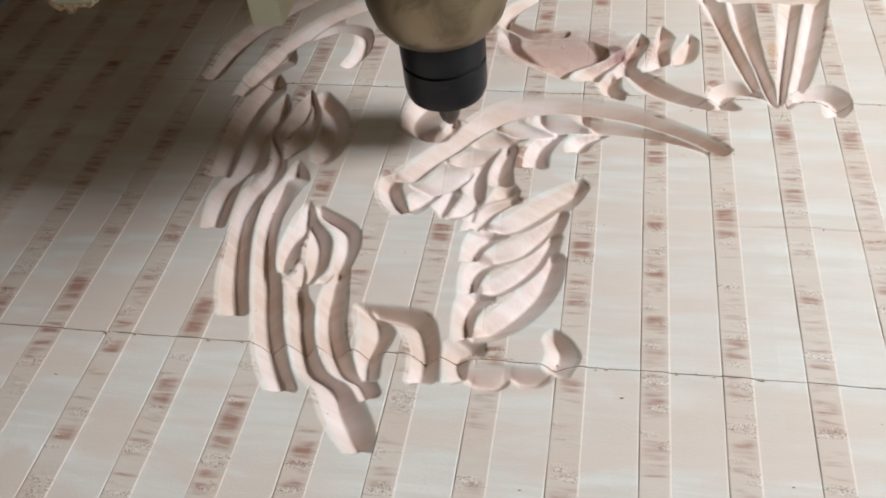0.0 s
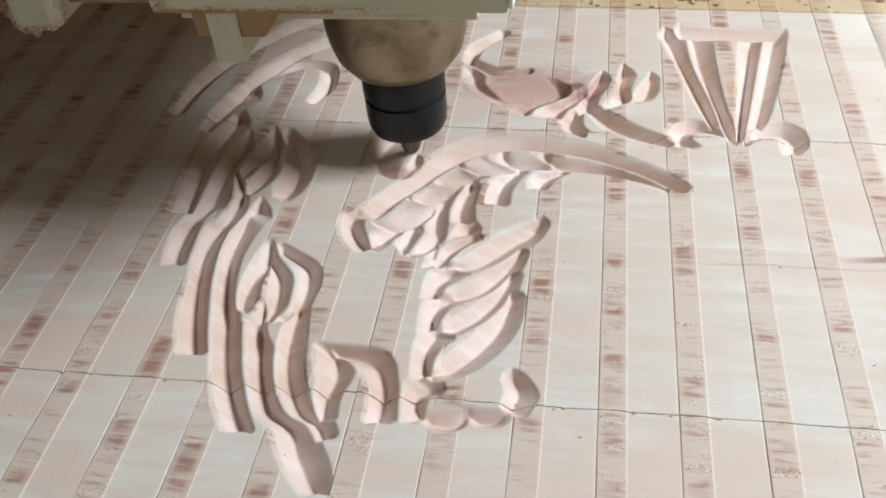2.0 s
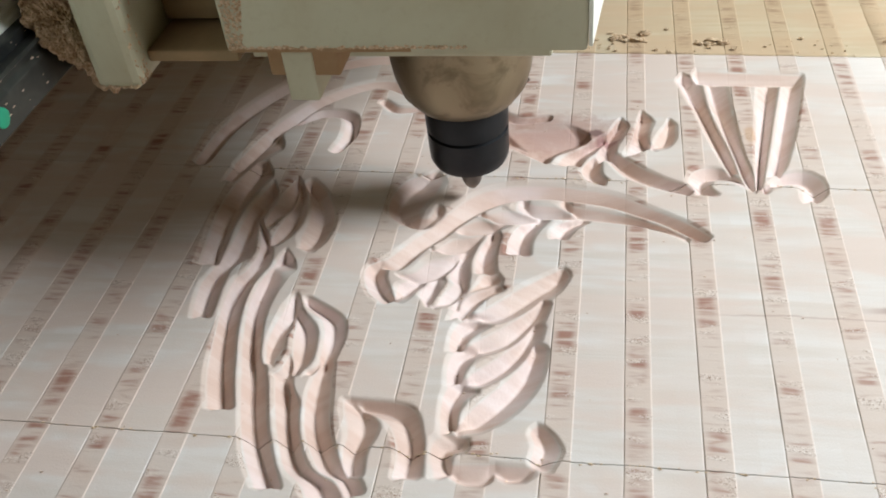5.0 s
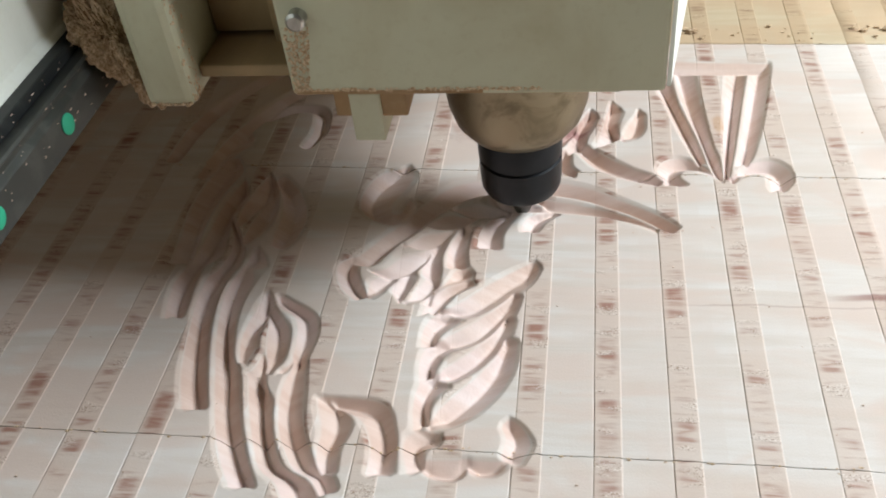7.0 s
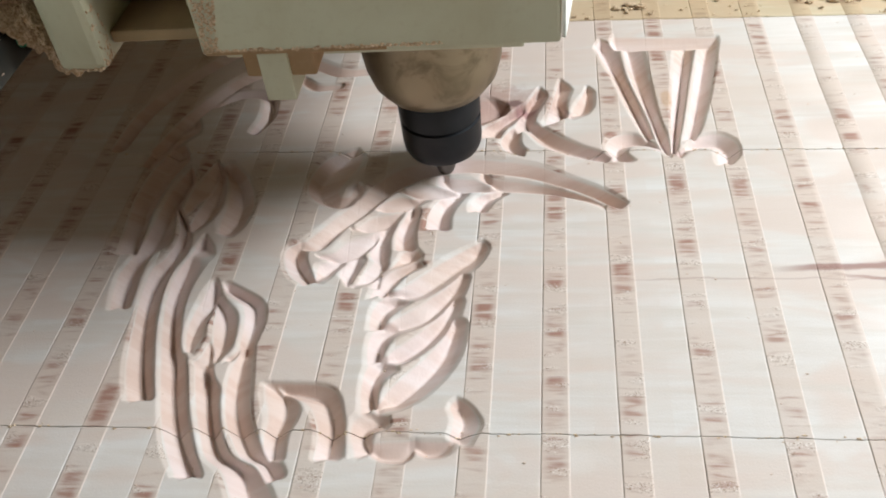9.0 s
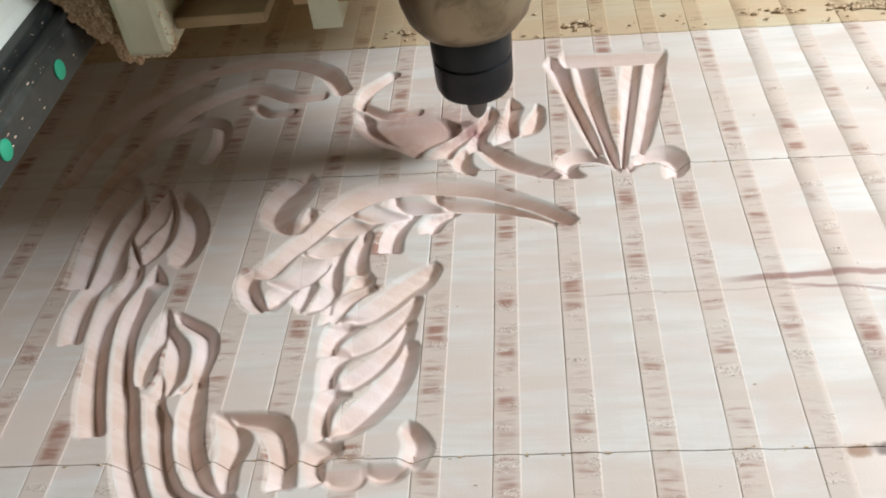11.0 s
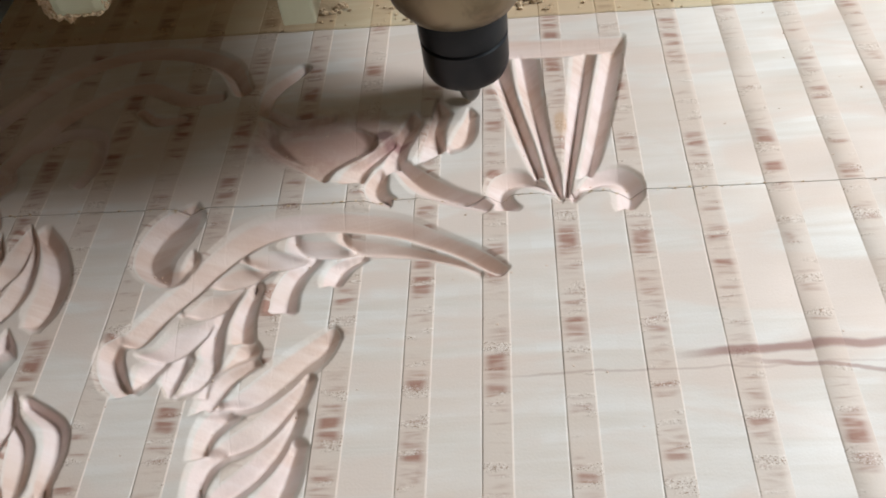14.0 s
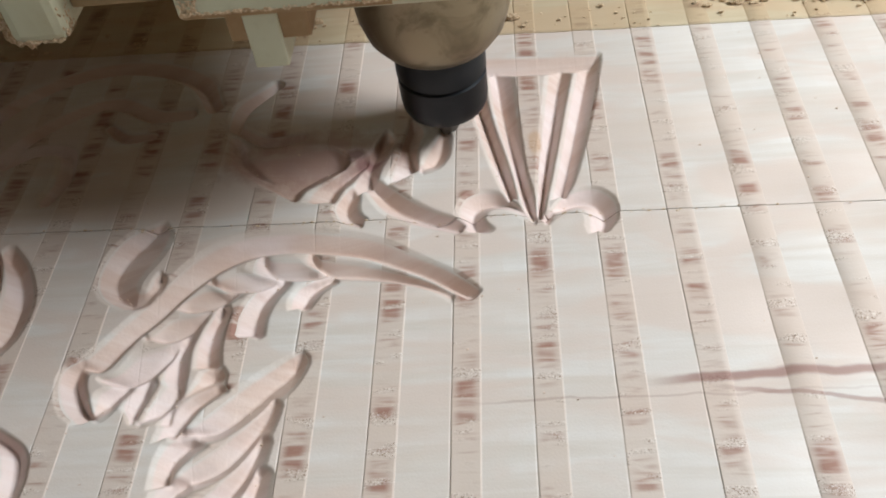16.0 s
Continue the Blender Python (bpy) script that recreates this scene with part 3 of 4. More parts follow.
# upper leaf
facet([(-91.5, 260.5), (-82.1, 271.4), (-62.8, 272.9), (-41.7, 272.2)],
      [(-52.7, 234.2), (-51.8, 241.6), (-42.2, 250.6), (-28.5, 258.5)],
      [(-47.3, 227.3), (-43.6, 234.3), (-35.1, 240.1), (-24.1, 248)], 6)
facet([(-98.9, 282.7), (-94.3, 263), (-78.9, 243.4), (-49.9, 224.9)],
      [(-89.5, 278.8), (-86.1, 265), (-75.5, 253.8), (-52.1, 238.4)],
      [(-80.4, 270.3), (-77.4, 262), (-68.2, 254.2), (-48.5, 236.9)], 4)
facet([(-47.1, 226.8), (-43.4, 233.7), (-34.9, 239.5), (-22.6, 249.5)],
      [(-31.5, 230.6), (-30.9, 239.2), (-24.6, 248.4), (-14.5, 259.3)],
      [(-26.5, 225.1), (-23.3, 232.5), (-17.2, 239.8), (-10.7, 249.9)], 5.5)
facet([(-25.9, 225.8), (-20.6, 233.9), (-15.8, 248.9), (-9.3, 266.7)],
      [(-9.9, 239.6), (-12.3, 250.9), (-10.9, 262.2), (-4.9, 277.3)],
      [(-6.2, 234.5), (-4.5, 246.2), (-0.6, 257.1), (2.8, 268.4)], 5.5)
facet([(-4.9, 233.8), (-0.3, 247.5), (3.7, 258.5), (7, 273.6)],
      [(13.5, 250.8), (10, 260.3), (7.6, 271.3), (9.5, 285.7)],
      [(16, 245.6), (15.1, 253.4), (16.3, 262.4), (19.6, 274.9)], 5.5)
facet([(16.1, 245.1), (16.6, 254.9), (19.7, 263.9), (26, 273.7)],
      [(15.8, 249.1), (22.1, 253.9), (26, 262.8), (27.5, 278.3)],
      [(18.3, 240.6), (27.5, 245.5), (32.8, 256.3), (33.8, 271.6)], 5)
facet([(-12.6, 229), (-2.6, 213.6), (15.4, 202.2), (35.4, 195.6)],
      [(-8.3, 238.1), (3.3, 222.6), (17.1, 213.3), (37.9, 204.5)],
      [(0.4, 235.6), (12.9, 225.2), (25, 215.1), (41.5, 206.5)], 5.5)
facet([(-26.1, 228), (-29.7, 219.1), (-24, 207.2), (-12.9, 203.2)],
      [(-20, 233.3), (-22.6, 225), (-20.1, 217.3), (-13.8, 212.7)],
      [(-14, 226.6), (-13.4, 219), (-11.5, 214), (-8.3, 210.5)], 5)
# fan
facet([(32.9, 325.7), (42.9, 288), (53.8, 242.5), (62, 217.2)],
      [(39.6, 334.1), (48.5, 295.9), (58.6, 249.6), (64.8, 223.1)],
      [(52.2, 324.1), (55.3, 287.3), (64.4, 242.1), (68, 217.2)], 6)
facet([(52.6, 323.4), (55.6, 286.7), (64.8, 241.5), (68.8, 213.8), (73.4, 201.5)],
      [(57.3, 332), (61.2, 294.5), (67.4, 248.8), (71.9, 220.5), (75.7, 207.2)],
      [(69.4, 322.1), (70.8, 285.7), (73, 241.3), (76.5, 219.8), (76.7, 201.7)], 6)
facet([(85.8, 319.5), (82.1, 286.4), (77.7, 240.3), (76.1, 201.3)],
      [(96.6, 330.2), (90.8, 291.4), (83.6, 247.3), (77.7, 207.8)],
      [(102.9, 320.9), (95.4, 283.1), (87.1, 240), (78.9, 201.6)], 6)
facet([(103.1, 320.2), (95.6, 282.5), (87.7, 239.4), (82.9, 216.7)],
      [(111.4, 328.5), (103.4, 290.1), (94.6, 246.3), (89.5, 223.1)],
      [(121.2, 332.4), (111.1, 281.5), (100.5, 238.8), (93.2, 218.4)], 6)
facet([(49.1, 347.4), (83, 343.8), (119, 340.4)],
      [(50.2, 332.4), (82.2, 330.4), (113.9, 331)],
      [(50.5, 322.1), (81.9, 320.1), (113.5, 319.6)], 5)
# scrolls
facet([(38.2, 200.4), (34.4, 212.6), (39.5, 224.5), (51.2, 228.5), (62.7, 221.7), (74.1, 205.4)],
      [(46.3, 202.5), (44.3, 211.4), (46.3, 217.3), (53.7, 220.8), (63.8, 217.9), (75.1, 205.8)],
      [(56.5, 199), (51.5, 204.9), (52.4, 210), (56.7, 212.1), (63.8, 209.1), (74.9, 198.4)], 5)
facet([(81.5, 198.2), (91.9, 207.1), (97.4, 206.7), (99.3, 202.2), (98.8, 196.8), (100.4, 192.1)],
      [(80.5, 206.7), (91.1, 216.3), (103.3, 218.5), (108.7, 212.4), (109.9, 204.3), (107, 197.6)],
      [(79.6, 202.7), (90.8, 220.6), (106.1, 225.5), (116.8, 216.4), (117, 202.4), (110.7, 192.5)], 5.5)
# far scroll
facet([(-289.5, 224.3), (-285.3, 266.2), (-264.1, 311.8), (-231.6, 349.5), (-190.9, 367.6), (-149.9, 364.4), (-117.4, 345.6), (-102.4, 315.2)],
      [(-281, 223), (-275, 263), (-255, 306), (-225, 341), (-189, 357), (-153, 354), (-125, 338), (-110, 311)],
      [(-275.3, 222.1), (-268.1, 260.8), (-248.9, 302.1), (-220.6, 335.3), (-187.7, 349.9), (-155, 347.1), (-130.1, 332.9), (-115, 308.2)], 5.9)
facet([(-260.2, 222.5), (-248.8, 260.9), (-228.7, 297.8), (-202.1, 322.1), (-171.7, 331.5), (-142.2, 316.2), (-123, 314.7)],
      [(-253, 220), (-240, 257), (-221, 292), (-197, 314), (-173, 322), (-145, 307), (-123, 307)],
      [(-248.2, 218.3), (-234.2, 254.4), (-215.9, 288.1), (-193.6, 308.6), (-173.9, 315.7), (-146.8, 300.9), (-123, 301.9)], 5.4)
facet([(-224.1, 266.5), (-209.2, 275.8), (-197.3, 274.4), (-194.4, 256), (-197.5, 239.8)],
      [(-228, 272), (-211, 284), (-191, 280), (-186, 256), (-191, 238)],
      [(-230.6, 275.7), (-212.2, 289.5), (-186.8, 283.7), (-180.4, 256), (-186.7, 236.8)], 4.9)
facet([(-174.7, 295.6), (-161.3, 283.2), (-142, 284.2)],
      [(-171, 300), (-159, 290), (-142, 290)],
      [(-168.5, 302.9), (-157.4, 294.5), (-142, 293.8)], 4.3)
facet([(-99.6, 292.1), (-97.4, 312.9), (-78.1, 333.4)],
      [(-93, 291), (-90, 309), (-73, 329)],
      [(-88.6, 290.3), (-85, 306.4), (-69.6, 326.1)], 5.4)
facet([(-95.3, 286.2), (-74.9, 271.1), (-51.5, 274.3)],
      [(-92, 291), (-73, 278), (-52, 280)],
      [(-89.8, 294.2), (-71.7, 282.6), (-52.4, 283.8)], 4.3)

LOW_X, LOW_Y, CELL, MAP_W, MAP_H = -0.345, -0.085, 0.0005, 1010, 910


def depth_map():
    """The carving's depth on an even grid over the panel."""
    depth = np.zeros((MAP_H, MAP_W))

    def triangle(p, q, r, h, power):
        pts = (np.array([p, q, r]) - (LOW_X, LOW_Y)) / CELL
        x0, y0 = np.maximum(np.floor(pts.min(0)).astype(int), 0)
        x1, y1 = np.minimum(np.ceil(pts.max(0)).astype(int) + 1, (MAP_W, MAP_H))
        if x1 <= x0 or y1 <= y0:
            return
        (ax, ay), (bx, by), (cx, cy) = pts
        area = (bx - ax) * (cy - ay) - (cx - ax) * (by - ay)
        if abs(area) < 1e-9:
            return
        gx, gy = np.meshgrid(np.arange(x0, x1), np.arange(y0, y1))
        v = ((gx - ax) * (cy - ay) - (cx - ax) * (gy - ay)) / area
        w = ((bx - ax) * (gy - ay) - (gx - ax) * (by - ay)) / area
        u = 1 - v - w
        inside = (u > -0.02) & (v > -0.02) & (w > -0.02)
        fall = np.clip(u * (h[0] > 0) + v * (h[1] > 0) + w * (h[2] > 0), 0, 1) ** power * max(h)
        part_of = depth[y0:y1, x0:x1]
        np.maximum(part_of, np.where(inside, fall, 0), out=part_of)

    for a, b, c, d in FACETS:
        for i in range(len(b) - 1):
            j, low = i + 1, 0.5 * (d[i] + d[i + 1])
            for side, power in ((a, 1.4), (c, 1.12)):
                triangle(side[i], b[i], b[j], (0, low, low), power)
                triangle(side[i], b[j], side[j], (0, low, 0), power)
        for i, j in ((0, 1), (-1, -2)):
            # a blunt end runs out in the round of the cutter
            way = b[i] - b[j]
            tip = b[i] + way / (np.hypot(*way) + 1e-9) * min(0.006, 0.35 * np.hypot(*(a[i] - c[i])))
            for side in (a, c):
                bulge = 0.5 * (side[i] + tip) + 0.35 * (0.5 * (side[i] + tip) - b[i])
                triangle(side[i], b[i], bulge, (0, d[i], 0), 1.1)
                triangle(bulge, b[i], tip, (0, d[i], 0), 1.1)
    for k in range(2):
        # the ball of the cutter rounds every edge a little
        depth[1:-1] = 0.25 * depth[:-2] + 0.5 * depth[1:-1] + 0.25 * depth[2:]
        depth[:, 1:-1] = 0.25 * depth[:, :-2] + 0.5 * depth[:, 1:-1] + 0.25 * depth[:, 2:]
    return depth


DEPTH = depth_map()


def carved(X, Y):
    """Height of the carving under the faced surface at each place."""
    # torn fibres along the edges of the cuts
    fray = 0.00008 * (np.sin(X * 2100 + 3 * np.sin(Y * 900)) * np.sin(Y * 2700 + 2 * np.sin(X * 1300)))
    u, v = (X + fray - LOW_X) / CELL, (Y - fray - LOW_Y) / CELL
    inside = (u >= 0) & (u < MAP_W - 1) & (v >= 0) & (v < MAP_H - 1)
    u, v = np.clip(u, 0, MAP_W - 1.001), np.clip(v, 0, MAP_H - 1.001)
    i, j = u.astype(int), v.astype(int)
    f, g = u - i, v - j
    low = (DEPTH[j, i] * (1 - f) + DEPTH[j, i + 1] * f) * (1 - g) + (DEPTH[j + 1, i] * (1 - f) + DEPTH[j + 1, i + 1] * f) * g
    return -np.where(inside, low, 0.0)


def faced(X, Y):
    """The facing passes: raw ridges stand a hair proud, with a fine score along one side."""
    m = np.mod(X * np.where(X < 0, SHRINK, 1.0), PITCH)
    edge = 0.0004
    ridge = np.clip(m / edge, 0, 1) * np.clip((PASS - m) / edge, 0, 1)
    line = np.exp(-((np.minimum(m, PITCH - m)) / 0.0003) ** 2)
    worn = 0.5 + 0.5 * np.sin(Y * 90 + np.floor(X / PITCH) * 2.1)
    return 0.0003 * ridge + 0.0001 * (m - PASS) / (PITCH - PASS) * (m > PASS) - 0.0004 * line * worn


SEAMS = [(-0.30, 0.0), (0.0, 0.0), (0.2095, -0.026), (0.366, -0.036), (0.49, -0.036), (0.62, -0.036)]  # y at x = 0, and slope


def panel():
    base = new("wood_panel")
    tagged(base, "pale edge-glued wooden panel carved with scrolls and feathers", "wood panel")
    fine = np.arange(-0.345, 0.1501, 0.00065)
    marks = np.array([(k * PITCH + d) / (SHRINK if k < 0 else 1.0) for k in range(-19, 22) for d in (-0.0006, -0.0002, 0.0, 0.0003, 0.0006, PASS - 0.0005, PASS - 0.0001, PASS + 0.0003)])
    marks = marks[(marks > -0.62) & (marks < 0.72)]
    xs = np.unique(np.round(np.concatenate([fine, marks, [-0.62, 0.72]]), 5))
    for k, ((y0, m0), (y1, m1)) in enumerate(zip(SEAMS, SEAMS[1:])):
        lo, hi = y0 + m0 * xs, y1 + m1 * xs
        step = 0.00065
        count = int((y1 - y0) / step)
        v = np.linspace(0, 1, count)
        if k > 2:
            v = np.linspace(0, 1, 40)
        if k == 0:
            v = np.concatenate([np.linspace(0, 0.66, 30, endpoint=False), np.linspace(0.66, 1, int(0.34 * count))])
        gap = 0.00012 + 0.00012 * np.abs(np.sin(xs * 47) * np.sin(xs * 211))
        X = np.repeat(xs[None, :], len(v), 0)
        wave = 0.0002 * np.sin(xs * 31) + 0.0001 * np.sin(xs * 173 + 1) + 0.00008 * np.sin(xs * 911)
        Y = (lo + gap + wave * (k > 0))[None, :] * (1 - v[:, None]) + (hi - gap + wave)[None, :] * v[:, None]
        Z = carved(X, Y)
        Z = np.where(Z < -0.0002, Z + faced(X, Y) * 0.25, faced(X, Y))
        rows, cols = X.shape
        verts = np.stack([X, Y, Z], -1).reshape(-1, 3)
        # a skirt down the sides gives the board its thickness
        ring = np.concatenate([np.arange(cols), np.arange(1, rows) * cols + cols - 1, (rows - 1) * cols + np.arange(cols - 2, -1, -1), np.arange(rows - 2, 0, -1) * cols])
        skirt = verts[ring].copy()
        skirt[:, 2] = -0.02
        i = np.arange((rows - 1) * cols).reshape(rows - 1, cols)[:, :-1].ravel()
        quads = np.stack([i, i + 1, i + cols + 1, i + cols], -1)
        s = len(verts) + np.arange(len(ring))
        side = np.stack([np.roll(ring, -1), ring, s, np.roll(s, -1)], -1)
        faces = np.concatenate([quads, side])
        me = bpy.data.meshes.new("board")
        verts = np.concatenate([verts, skirt])
        me.vertices.add(len(verts))
        me.vertices.foreach_set("co", verts.ravel())
        me.loops.add(faces.size)
        me.loops.foreach_set("vertex_index", faces.ravel().astype(np.int32))
        me.polygons.add(len(faces))
        me.polygons.foreach_set("loop_start", np.arange(0, faces.size, 4, dtype=np.int32))
        smooth = np.zeros(len(faces), bool)
        smooth[:len(quads)] = True
        me.polygons.foreach_set("use_smooth", smooth)
        me.update(calc_edges=True)
        me.materials.append(WOOD if k < 3 else RAW)
        ob = new("board", me)
        ob.parent = base
    return base


panel()


def table():
    ob = part("machine_table", box((1.7, 2.0, 0.05), (0.15, 0.25, -0.0455), 0.004), SHADE)
    tagged(ob, "dusty steel table of the router under the wooden panel", "machine table")
    ob = part("machine_bed", box((1.5, 1.8, 0.779), (0.15, 0.25, -0.4605), 0.006), CREAM)
    tagged(ob, "cream painted machine bed under the steel table", "machine bed")


table()


def clump(bm, at, size, rough, seed):
    """An uneven lump of sawdust."""
    made = bmesh.ops.create_icosphere(bm, subdivisions=1 if max(size) < 0.004 else 4, radius=1.0)["verts"]
    for v in made:
        k = 1 + rough * noise.noise(v.co * 1.7 + Vector((seed, 0, 0))) + 0.5 * rough * noise.noise(v.co * 6 + Vector((seed, 5, 0)))
        v.co = Vector(at) + Vector((v.co.x * size[0], v.co.y * size[1], v.co.z * size[2])) * k


# ---- the router: gantry beam and head ----
def gantry():
    """Origin: under the spindle's axis in x; the beam runs along y."""
    base = new("gantry_beam")
    tagged(base, "white gantry beam with a dark linear rail and green plugs", "gantry")
    part("beam", prism([(-0.44, 0.130), (-0.200, 0.130), (-0.200, 0.160), (-0.204, 0.164), (-0.204, 0.6), (-0.44, 0.6)], "y", -0.55, 1.1, 0.002), WHITE, base)
    part("rail_seat", prism([(-0.1998, 0.1302), (-0.193, 0.1302), (-0.193, 0.1605), (-0.1998, 0.1605)], "y", -0.55, 1.1, 0.0008), SEAT, base, "black rail seat streaked with grease and dust")
    rail = part("rail", prism([(-0.1928, 0.1305), (-0.186, 0.1305), (-0.186, 0.1465), (-0.1885, 0.149), (-0.1885, 0.152), (-0.186, 0.1535), (-0.187, 0.155), (-0.1928, 0.155)], "y", -0.55, 1.1, 0.0006), RAIL, base, "dark oily steel rail")
    for k in range(-8, 16):
        bm = lathe([(0.0048, -0.001), (0.0048, 0.0006), (0.0042, 0.001)], 20)
        bm.transform(Matrix.Translation((-0.186, -0.003 + 0.0635 * k, 0.140)) @ pose(0, 0, 0, 0, 90, 0))
        part("plug", bm, GREEN, rail, "green plastic plug", 40)
    rng = random.Random(3)
    bm = bmesh.new()
    for k in range(210):
        r = 0.00015 + 0.0004 * rng.random() ** 4
        y = -0.25 + 0.5 * (k // 6 + 0.5 * rng.random()) / 35
        if k % 3:
            clump(bm, (-0.1858, y, 0.1306 + 0.0235 * rng.random() ** 0.7), (r, r * 3.2, r * 0.8), 0.7, k)
        else:
            clump(bm, (-0.1927, y, 0.1556 + 0.0045 * rng.random()), (r, r * 3.2, r * 0.8), 0.7, k)
    part("grease_and_chips", bm, CHIP, base, "pale chips stuck to the greasy rail")
    return base


def head():
    """Origin: the spindle's axis at the panel's surface."""
    base = new("router_head")
    tagged(base, "cream router head with black collet nut and short bit", "router head")
    F = -0.083
    # box cover
    cover = part("cover", prism([(F, 0.1335), (F, 0.8), (0.10, 0.8), (0.10, 0.215), (F + 0.075, 0.190)], "x", -0.094, 0.0702, 0.0016), CREAM, base, "cream painted sheet cover")
    flare = bmesh.new()
    outer = [(0.0722, F, 0.136), (0.0722, F, 0.8), (0.0722 + 0.0246, F + 0.11, 0.8), (0.0722 + 0.0246, F + 0.11, 0.218)]
    a = [flare.verts.new(p) for p in outer]
    c = [flare.verts.new((p[0] - 0.0018, p[1] + 0.0002, p[2])) for p in outer]
    flare.faces.new(a)
    flare.faces.new(list(reversed(c)))
    for k in range(4):
        flare.faces.new((a[(k + 1) % 4], a[k], c[k], c[(k + 1) % 4]))
    bmesh.ops.recalc_face_normals(flare, faces=flare.faces)
    # same cream cover; the lighter colour paints in the light from the right
    part("side_cover", flare, WHITE, base, "flared side of the cover, its window light painted in as white")
    part("bottom_plate", box((0.148, 0.11, 0.012), (-0.021, F + 0.083, 0.121), 0.0015), CREAM, base)
    # added filler: blocks window light between bottom plate and cover
    part("spindle_mount", box((0.150, 0.168, 0.085), (-0.020, F + 0.105, 0.1695), 0.002), CREAM, base)
    screw = part("screw", lathe([(0.0001, 0.0065), (0.003, 0.0065), (0.0042, 0.0055), (0.0042, 0.0)], 20), STEEL, base, "steel cap screw", 40)
    screw.matrix_basis = pose(-0.084, F, 0.172, 90, 0, 0)
    # spindle, nut, bit
    part("spindle", lathe([(0.024, 0.059), (0.0295, 0.0615), (0.035, 0.069), (0.038, 0.079), (0.0392, 0.089), (0.0395, 0.122)], 64), SPINDLE, base, "steel spindle with brassy and dark reflections in its colour", 50)
    nut = part("collet_nut", lathe([(0.010, 0.0165), (0.0185, 0.0168), (0.0215, 0.0182), (0.0230, 0.0215), (0.0235, 0.026), (0.0236, 0.0395), (0.0222, 0.0402), (0.0222, 0.0418), (0.0238, 0.0425), (0.024, 0.057), (0.0225, 0.061)], 64), NUT, base, "black collet nut", 35)
    part("router_bit", lathe([(0.0005, -0.0045), (0.0025, -0.004), (0.0048, -0.001), (0.0062, 0.003), (0.0066, 0.008), (0.0066, 0.0125), (0.0095, 0.0135), (0.010, 0.0195)], 24), BIT, base, "short dark steel bit", 40)
    # bracket beside the spindle
    bracket = part("bracket", box((0.0145, 0.03, 0.026), (-0.0622, F + 0.017, 0.1195), 0.001), CREAM, base)
    part("rusty_tab", box((0.034, 0.03, 0.016), (-0.060, F + 0.0185, 0.127), 0.0015), RUST, base, "rusty dusty tab")
    part("rusty_strip", box((0.085, 0.003, 0.0025), (-0.05, F + 0.0014, 0.1345), 0.0006), RUST, base, "rust-stained strip under the cover")
    part("bearing_block", box((0.018, 0.05, 0.05), (-0.1755, F + 0.055, 0.158), 0.002), SHADE, base, "dusty bearing block on the rail")
    return base


def carriage():
    """What slides along the beam and carries the head. Origin: under the spindle's axis."""
    base = new("beam_carriage")
    tagged(base, "dusty cream carriage with guard plate sliding on the beam", "machine carriage")
    F = -0.083
    part("carriage_body", box((0.215, 0.26, 0.50), (-0.0805, F + 0.315, 0.525), 0.004), CREAM, base, "cream carriage body behind the cover")
    # hidden block, added to stop window light passing under the carriage
    part("rear_housing", box((0.245, 0.32, 0.16), (-0.0655, F + 0.35, 0.192), 0.004), CREAM, base, "unseen block added behind the spindle to shade the panel")
    part("guard_plate", prism([(-0.163, 0.129), (-0.140, 0.129), (-0.140, 0.8), (-0.163, 0.8)], "y", F - 0.004, F + 0.05, 0.004), CREAM, base, "cream guard plate with dusty edge")
    part("back_plate", box((0.062, 0.02, 0.33), (-0.115, F + 0.06, 0.301), 0.001), SHADE, base, "dusty brown plate in a recess")
    part("lower_block", box((0.046, 0.04, 0.006), (-0.1165, F + 0.029, 0.1395), 0.001), SHADE, base)
    part("guide_rail", box((0.014, 0.02, 0.33), (-0.101, F + 0.04, 0.305), 0.001), SHADE, base)
    part("recess_shelf", box((0.030, 0.014, 0.03), (-0.124, F + 0.043, 0.160), 0.001), SHADE, base)
    return base


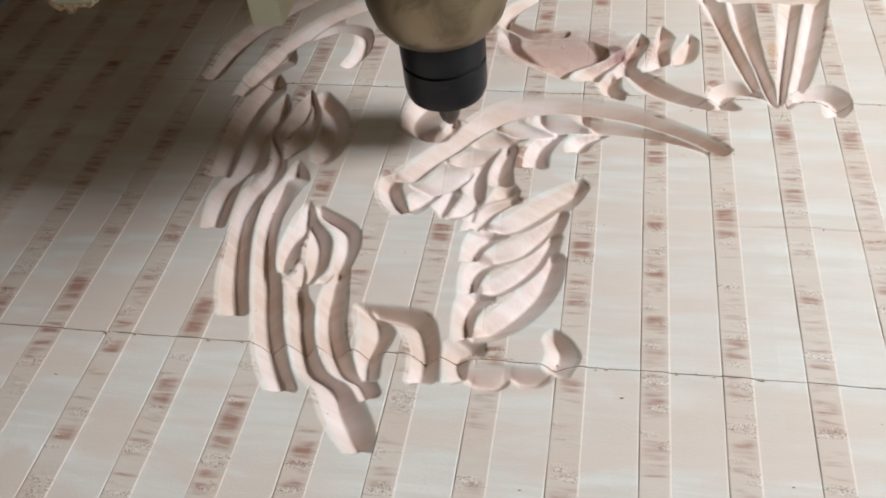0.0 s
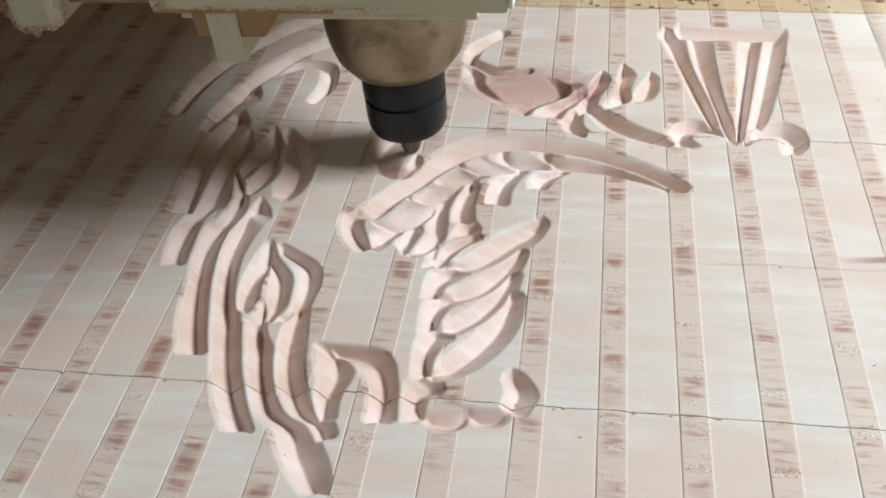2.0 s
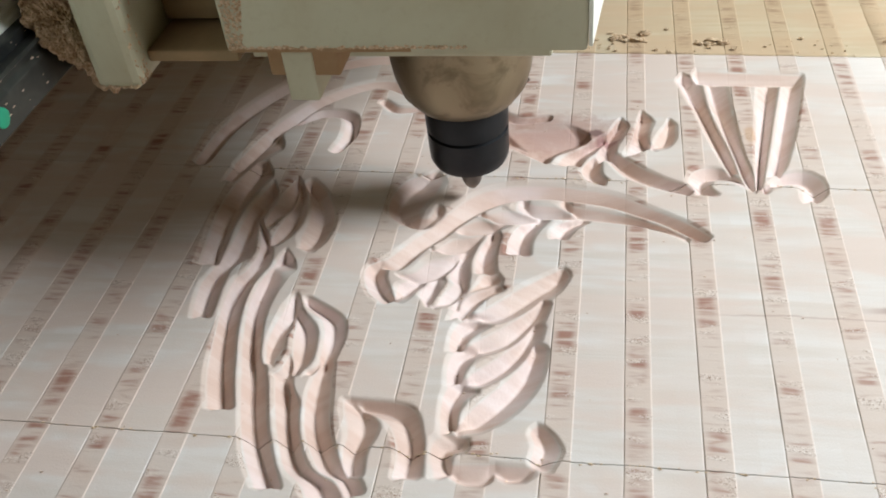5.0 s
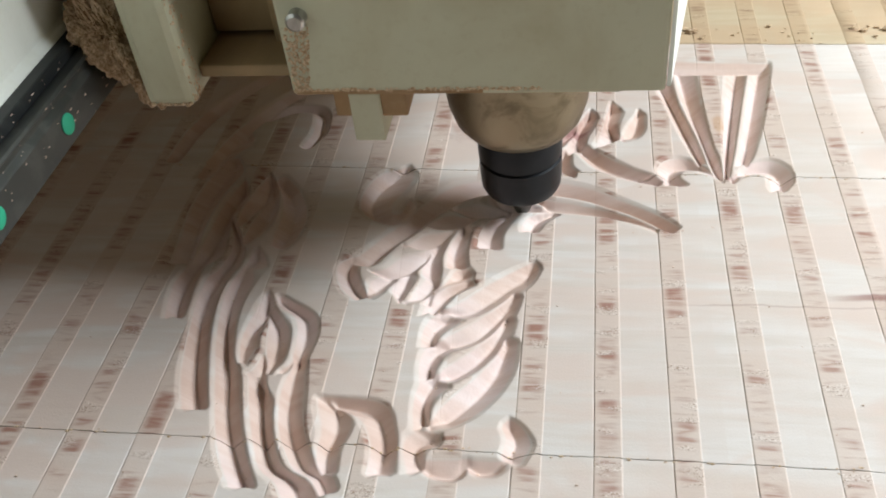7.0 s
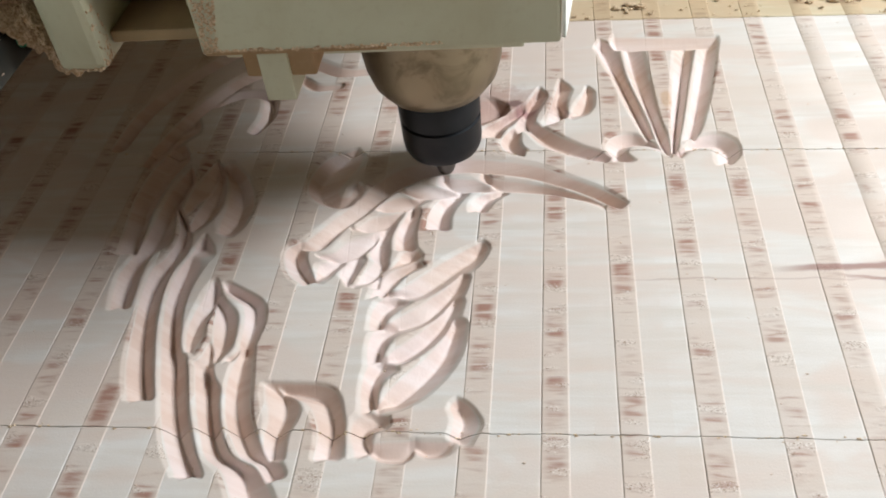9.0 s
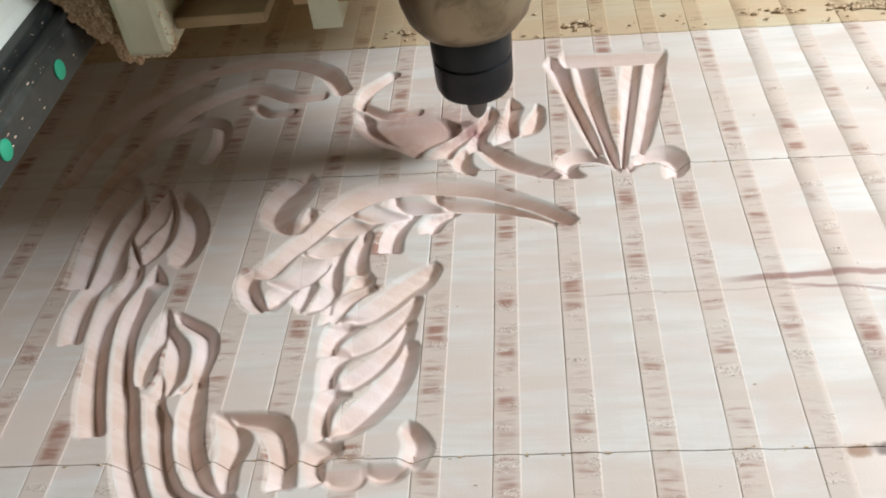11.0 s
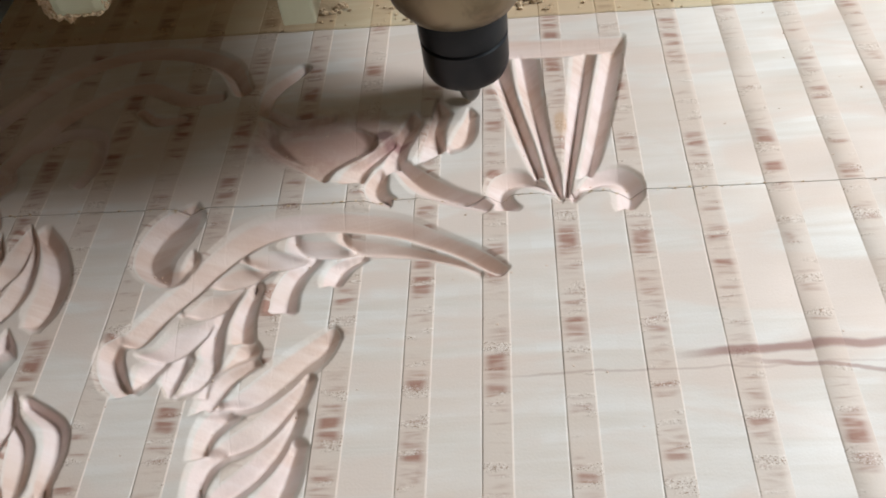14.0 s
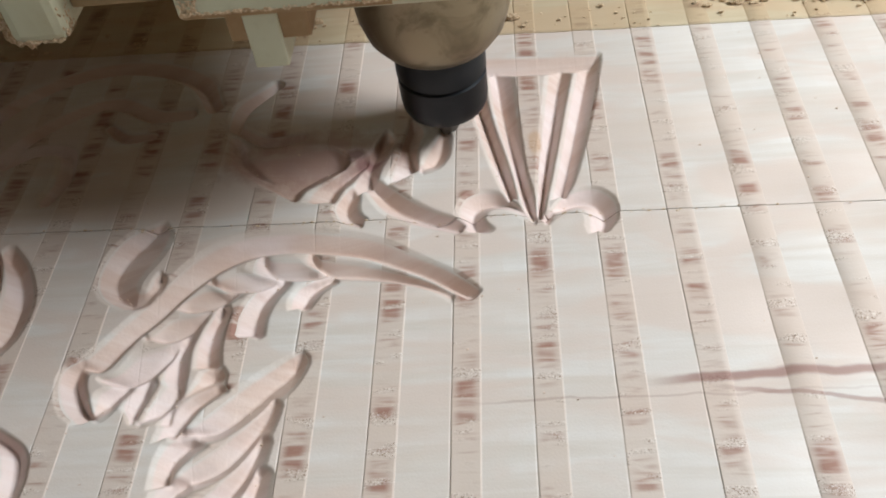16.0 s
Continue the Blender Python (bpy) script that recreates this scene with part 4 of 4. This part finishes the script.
def machine_dust(head_base, carriage_base):
    F = -0.083
    bm = bmesh.new()
    made = bmesh.ops.create_icosphere(bm, subdivisions=6, radius=1.0)["verts"]
    for v in made:
        k = 1 + 0.45 * noise.noise(v.co * 1.6) + 0.22 * noise.noise(v.co * 5) + 0.12 * noise.noise(v.co * 16)
        v.co = Vector((-0.180 - 0.010 * v.co.z + 0.014 * v.co.x * k, F + 0.026 + 0.022 * v.co.y * k, 0.150 + 0.028 * v.co.z * k))
    part("packed_sawdust", bm, DUST, carriage_base, "brown sawdust packed beside the guard plate")
    rng = random.Random(4)
    bm = bmesh.new()
    for k in range(170):
        x = -0.092 + 0.11 * rng.random() ** 1.3
        r = 0.0003 + 0.0006 * rng.random() ** 2
        clump(bm, (x, F - 0.0001, 0.1353 + 0.0012 * rng.random() ** 2), (r * 1.8, r, r), 0.4, k)
    for k in range(420):
        # a dusty streak runs down from the screw
        u = rng.random()
        r = 0.0002 + 0.0006 * rng.random() ** 3
        clump(bm, (-0.0925 + 0.012 * rng.random() * (0.6 + 0.4 * u), F - 0.0001, 0.136 + 0.031 * u), (r * 1.3, r * 0.7, r * 1.3), 0.5, k)
    part("sawdust_fringe", bm, DUST, head_base, "sawdust fringe along the cover's lower edge")
    bm = bmesh.new()
    for k in range(150):
        z = 0.130 + 0.085 * rng.random() ** 1.4
        r = 0.0003 + 0.0007 * rng.random() ** 2
        clump(bm, (-0.1402, F - 0.003 + 0.012 * rng.random(), z), (r, r, r * 1.6), 0.4, k)
    for k in range(60):
        r = 0.0003 + 0.0007 * rng.random() ** 2
        clump(bm, (-0.162 + 0.02 * rng.random(), F - 0.0035, 0.1295 + 0.001 * rng.random()), (r * 1.5, r, r), 0.4, k)
    part("dusty_edge", bm, DUST, carriage_base, "sawdust on the guard plate's edge")


def loose_dust():
    rng = random.Random(9)
    bm = bmesh.new()
    y, m = SEAMS[3]
    for k in range(130):
        x = -0.3 + 0.62 * rng.random()
        d = abs(rng.gauss(0, 0.014)) + 0.0005
        r = 0.0004 + 0.0011 * rng.random() ** 2
        clump(bm, (x, y + m * x + d, 0.0004 + r * 0.5), (r * 1.5, r, r * 0.7), 0.5, k)
    for cx, cy, n, spread in ((0.285, 0.372, 60, 0.016), (0.262, 0.373, 30, 0.012), (0.208, 0.376, 12, 0.01), (0.06, 0.378, 14, 0.008), (-0.06, 0.385, 16, 0.01), (0.0, 0.384, 16, 0.012), (0.33, 0.366, 60, 0.018)):
        for k in range(n):
            r = 0.0008 + 0.002 * rng.random() ** 2
            clump(bm, (cx + rng.gauss(0, spread), cy + abs(rng.gauss(0, spread * 0.5)), 0.0004 + r * 0.5), (r * 1.6, r, r * 0.7), 0.5, k)
    for y0, m0 in SEAMS[1:3]:
        for k in range(110):
            x = -0.3 + 0.5 * rng.random()
            yy = y0 + m0 * x + rng.gauss(0, 0.0007)
            r = 0.0002 + 0.0005 * rng.random() ** 2
            depth = carved(np.array([[x]]), np.array([[yy]]))[0, 0]
            clump(bm, (x, yy, depth + 0.0002 + r * 0.3), (r * 2.0, r, r * 0.6), 0.5, k)
    ob = part("sawdust_crumbs", bm, DUST)
    tagged(ob, "brown sawdust crumbs lying along the panel's joints", "sawdust", kind="stuff")
    bm = bmesh.new()
    for k in range(90):
        x, yy = -0.3 + 0.55 * rng.random(), -0.09 + 0.44 * rng.random()
        depth = carved(np.array([[x]]), np.array([[yy]]))[0, 0]
        r = 0.0002 + 0.0003 * rng.random()
        clump(bm, (x, yy, depth + 0.0003 + r * 0.4), (r * 1.8, r, r * 0.7), 0.5, k)
    for k in range(150):
        # torn fibres left in the creases, most at their ends
        a, b, c, d = FACETS[rng.randrange(len(FACETS))]
        i = int((len(b) - 1) * (0.5 + 0.5 * math.sin(math.pi * (rng.random() - 0.5))))
        x, yy = b[i] + (c[i] - b[i]) * 0.25 * rng.random()
        depth = carved(np.array([[x]]), np.array([[yy]]))[0, 0]
        r = 0.00015 + 0.0004 * rng.random() ** 2
        clump(bm, (x, yy, depth + 0.0002 + r * 0.3), (r * 1.6, r, r), 0.7, k)
    ob = part("wood_chips", bm, CHIP)
    tagged(ob, "fine pale wood chips scattered over the carved panel and its grooves", "wood chips", kind="stuff")


loose_dust()
GANTRY = gantry()
HEAD = head()
CARRIAGE = carriage()
machine_dust(HEAD, CARRIAGE)


def motions():
    rows = [
        (0, -0.112, 0.171, 0.010),
        (0.5, -0.106, 0.178, -0.000),
        (1, -0.076, 0.171, -0.003),
        (1.5, -0.106, 0.177, 0.005),
        (2, -0.116, 0.186, 0.003),
        (2.5, -0.124, 0.173, -0.001),
        (3, -0.098, 0.196, 0.021),
        (3.5, -0.130, 0.175, -0.000),
        (4, -0.114, 0.179, 0.017),
        (6.5, -0.061, 0.198, 0.001),
        (7, -0.043, 0.177, -0.001),
        (7.5, -0.055, 0.167, -0.001),
        (8, -0.061, 0.195, -0.001),
        (10.5, -0.038, 0.196, 0.006),
        (11, -0.009, 0.235, 0.028),
        (11.5, -0.009, 0.244, 0.008),
        (12, -0.030, 0.227, 0.004),
        (12.5, -0.026, 0.244, 0.004),
        (13, -0.009, 0.241, 0.004),
        (13.5, 0.013, 0.263, 0.017),
        (14, 0.029, 0.286, 0.006),
        (14.5, 0.035, 0.307, 0.017),
        (15, 0.036, 0.300, 0.006),
        (15.5, 0.018, 0.298, 0.002),
        (16, 0.031, 0.280, -0.001),
    ]
    walk(HEAD, [(t, pose(x, y, z)) for t, x, y, z in rows])
    walk(CARRIAGE, [(t, pose(x, y, 0)) for t, x, y, z in rows])
    walk(GANTRY, [(t, pose(x, 0, 0)) for t, x, y, z in rows])


motions()
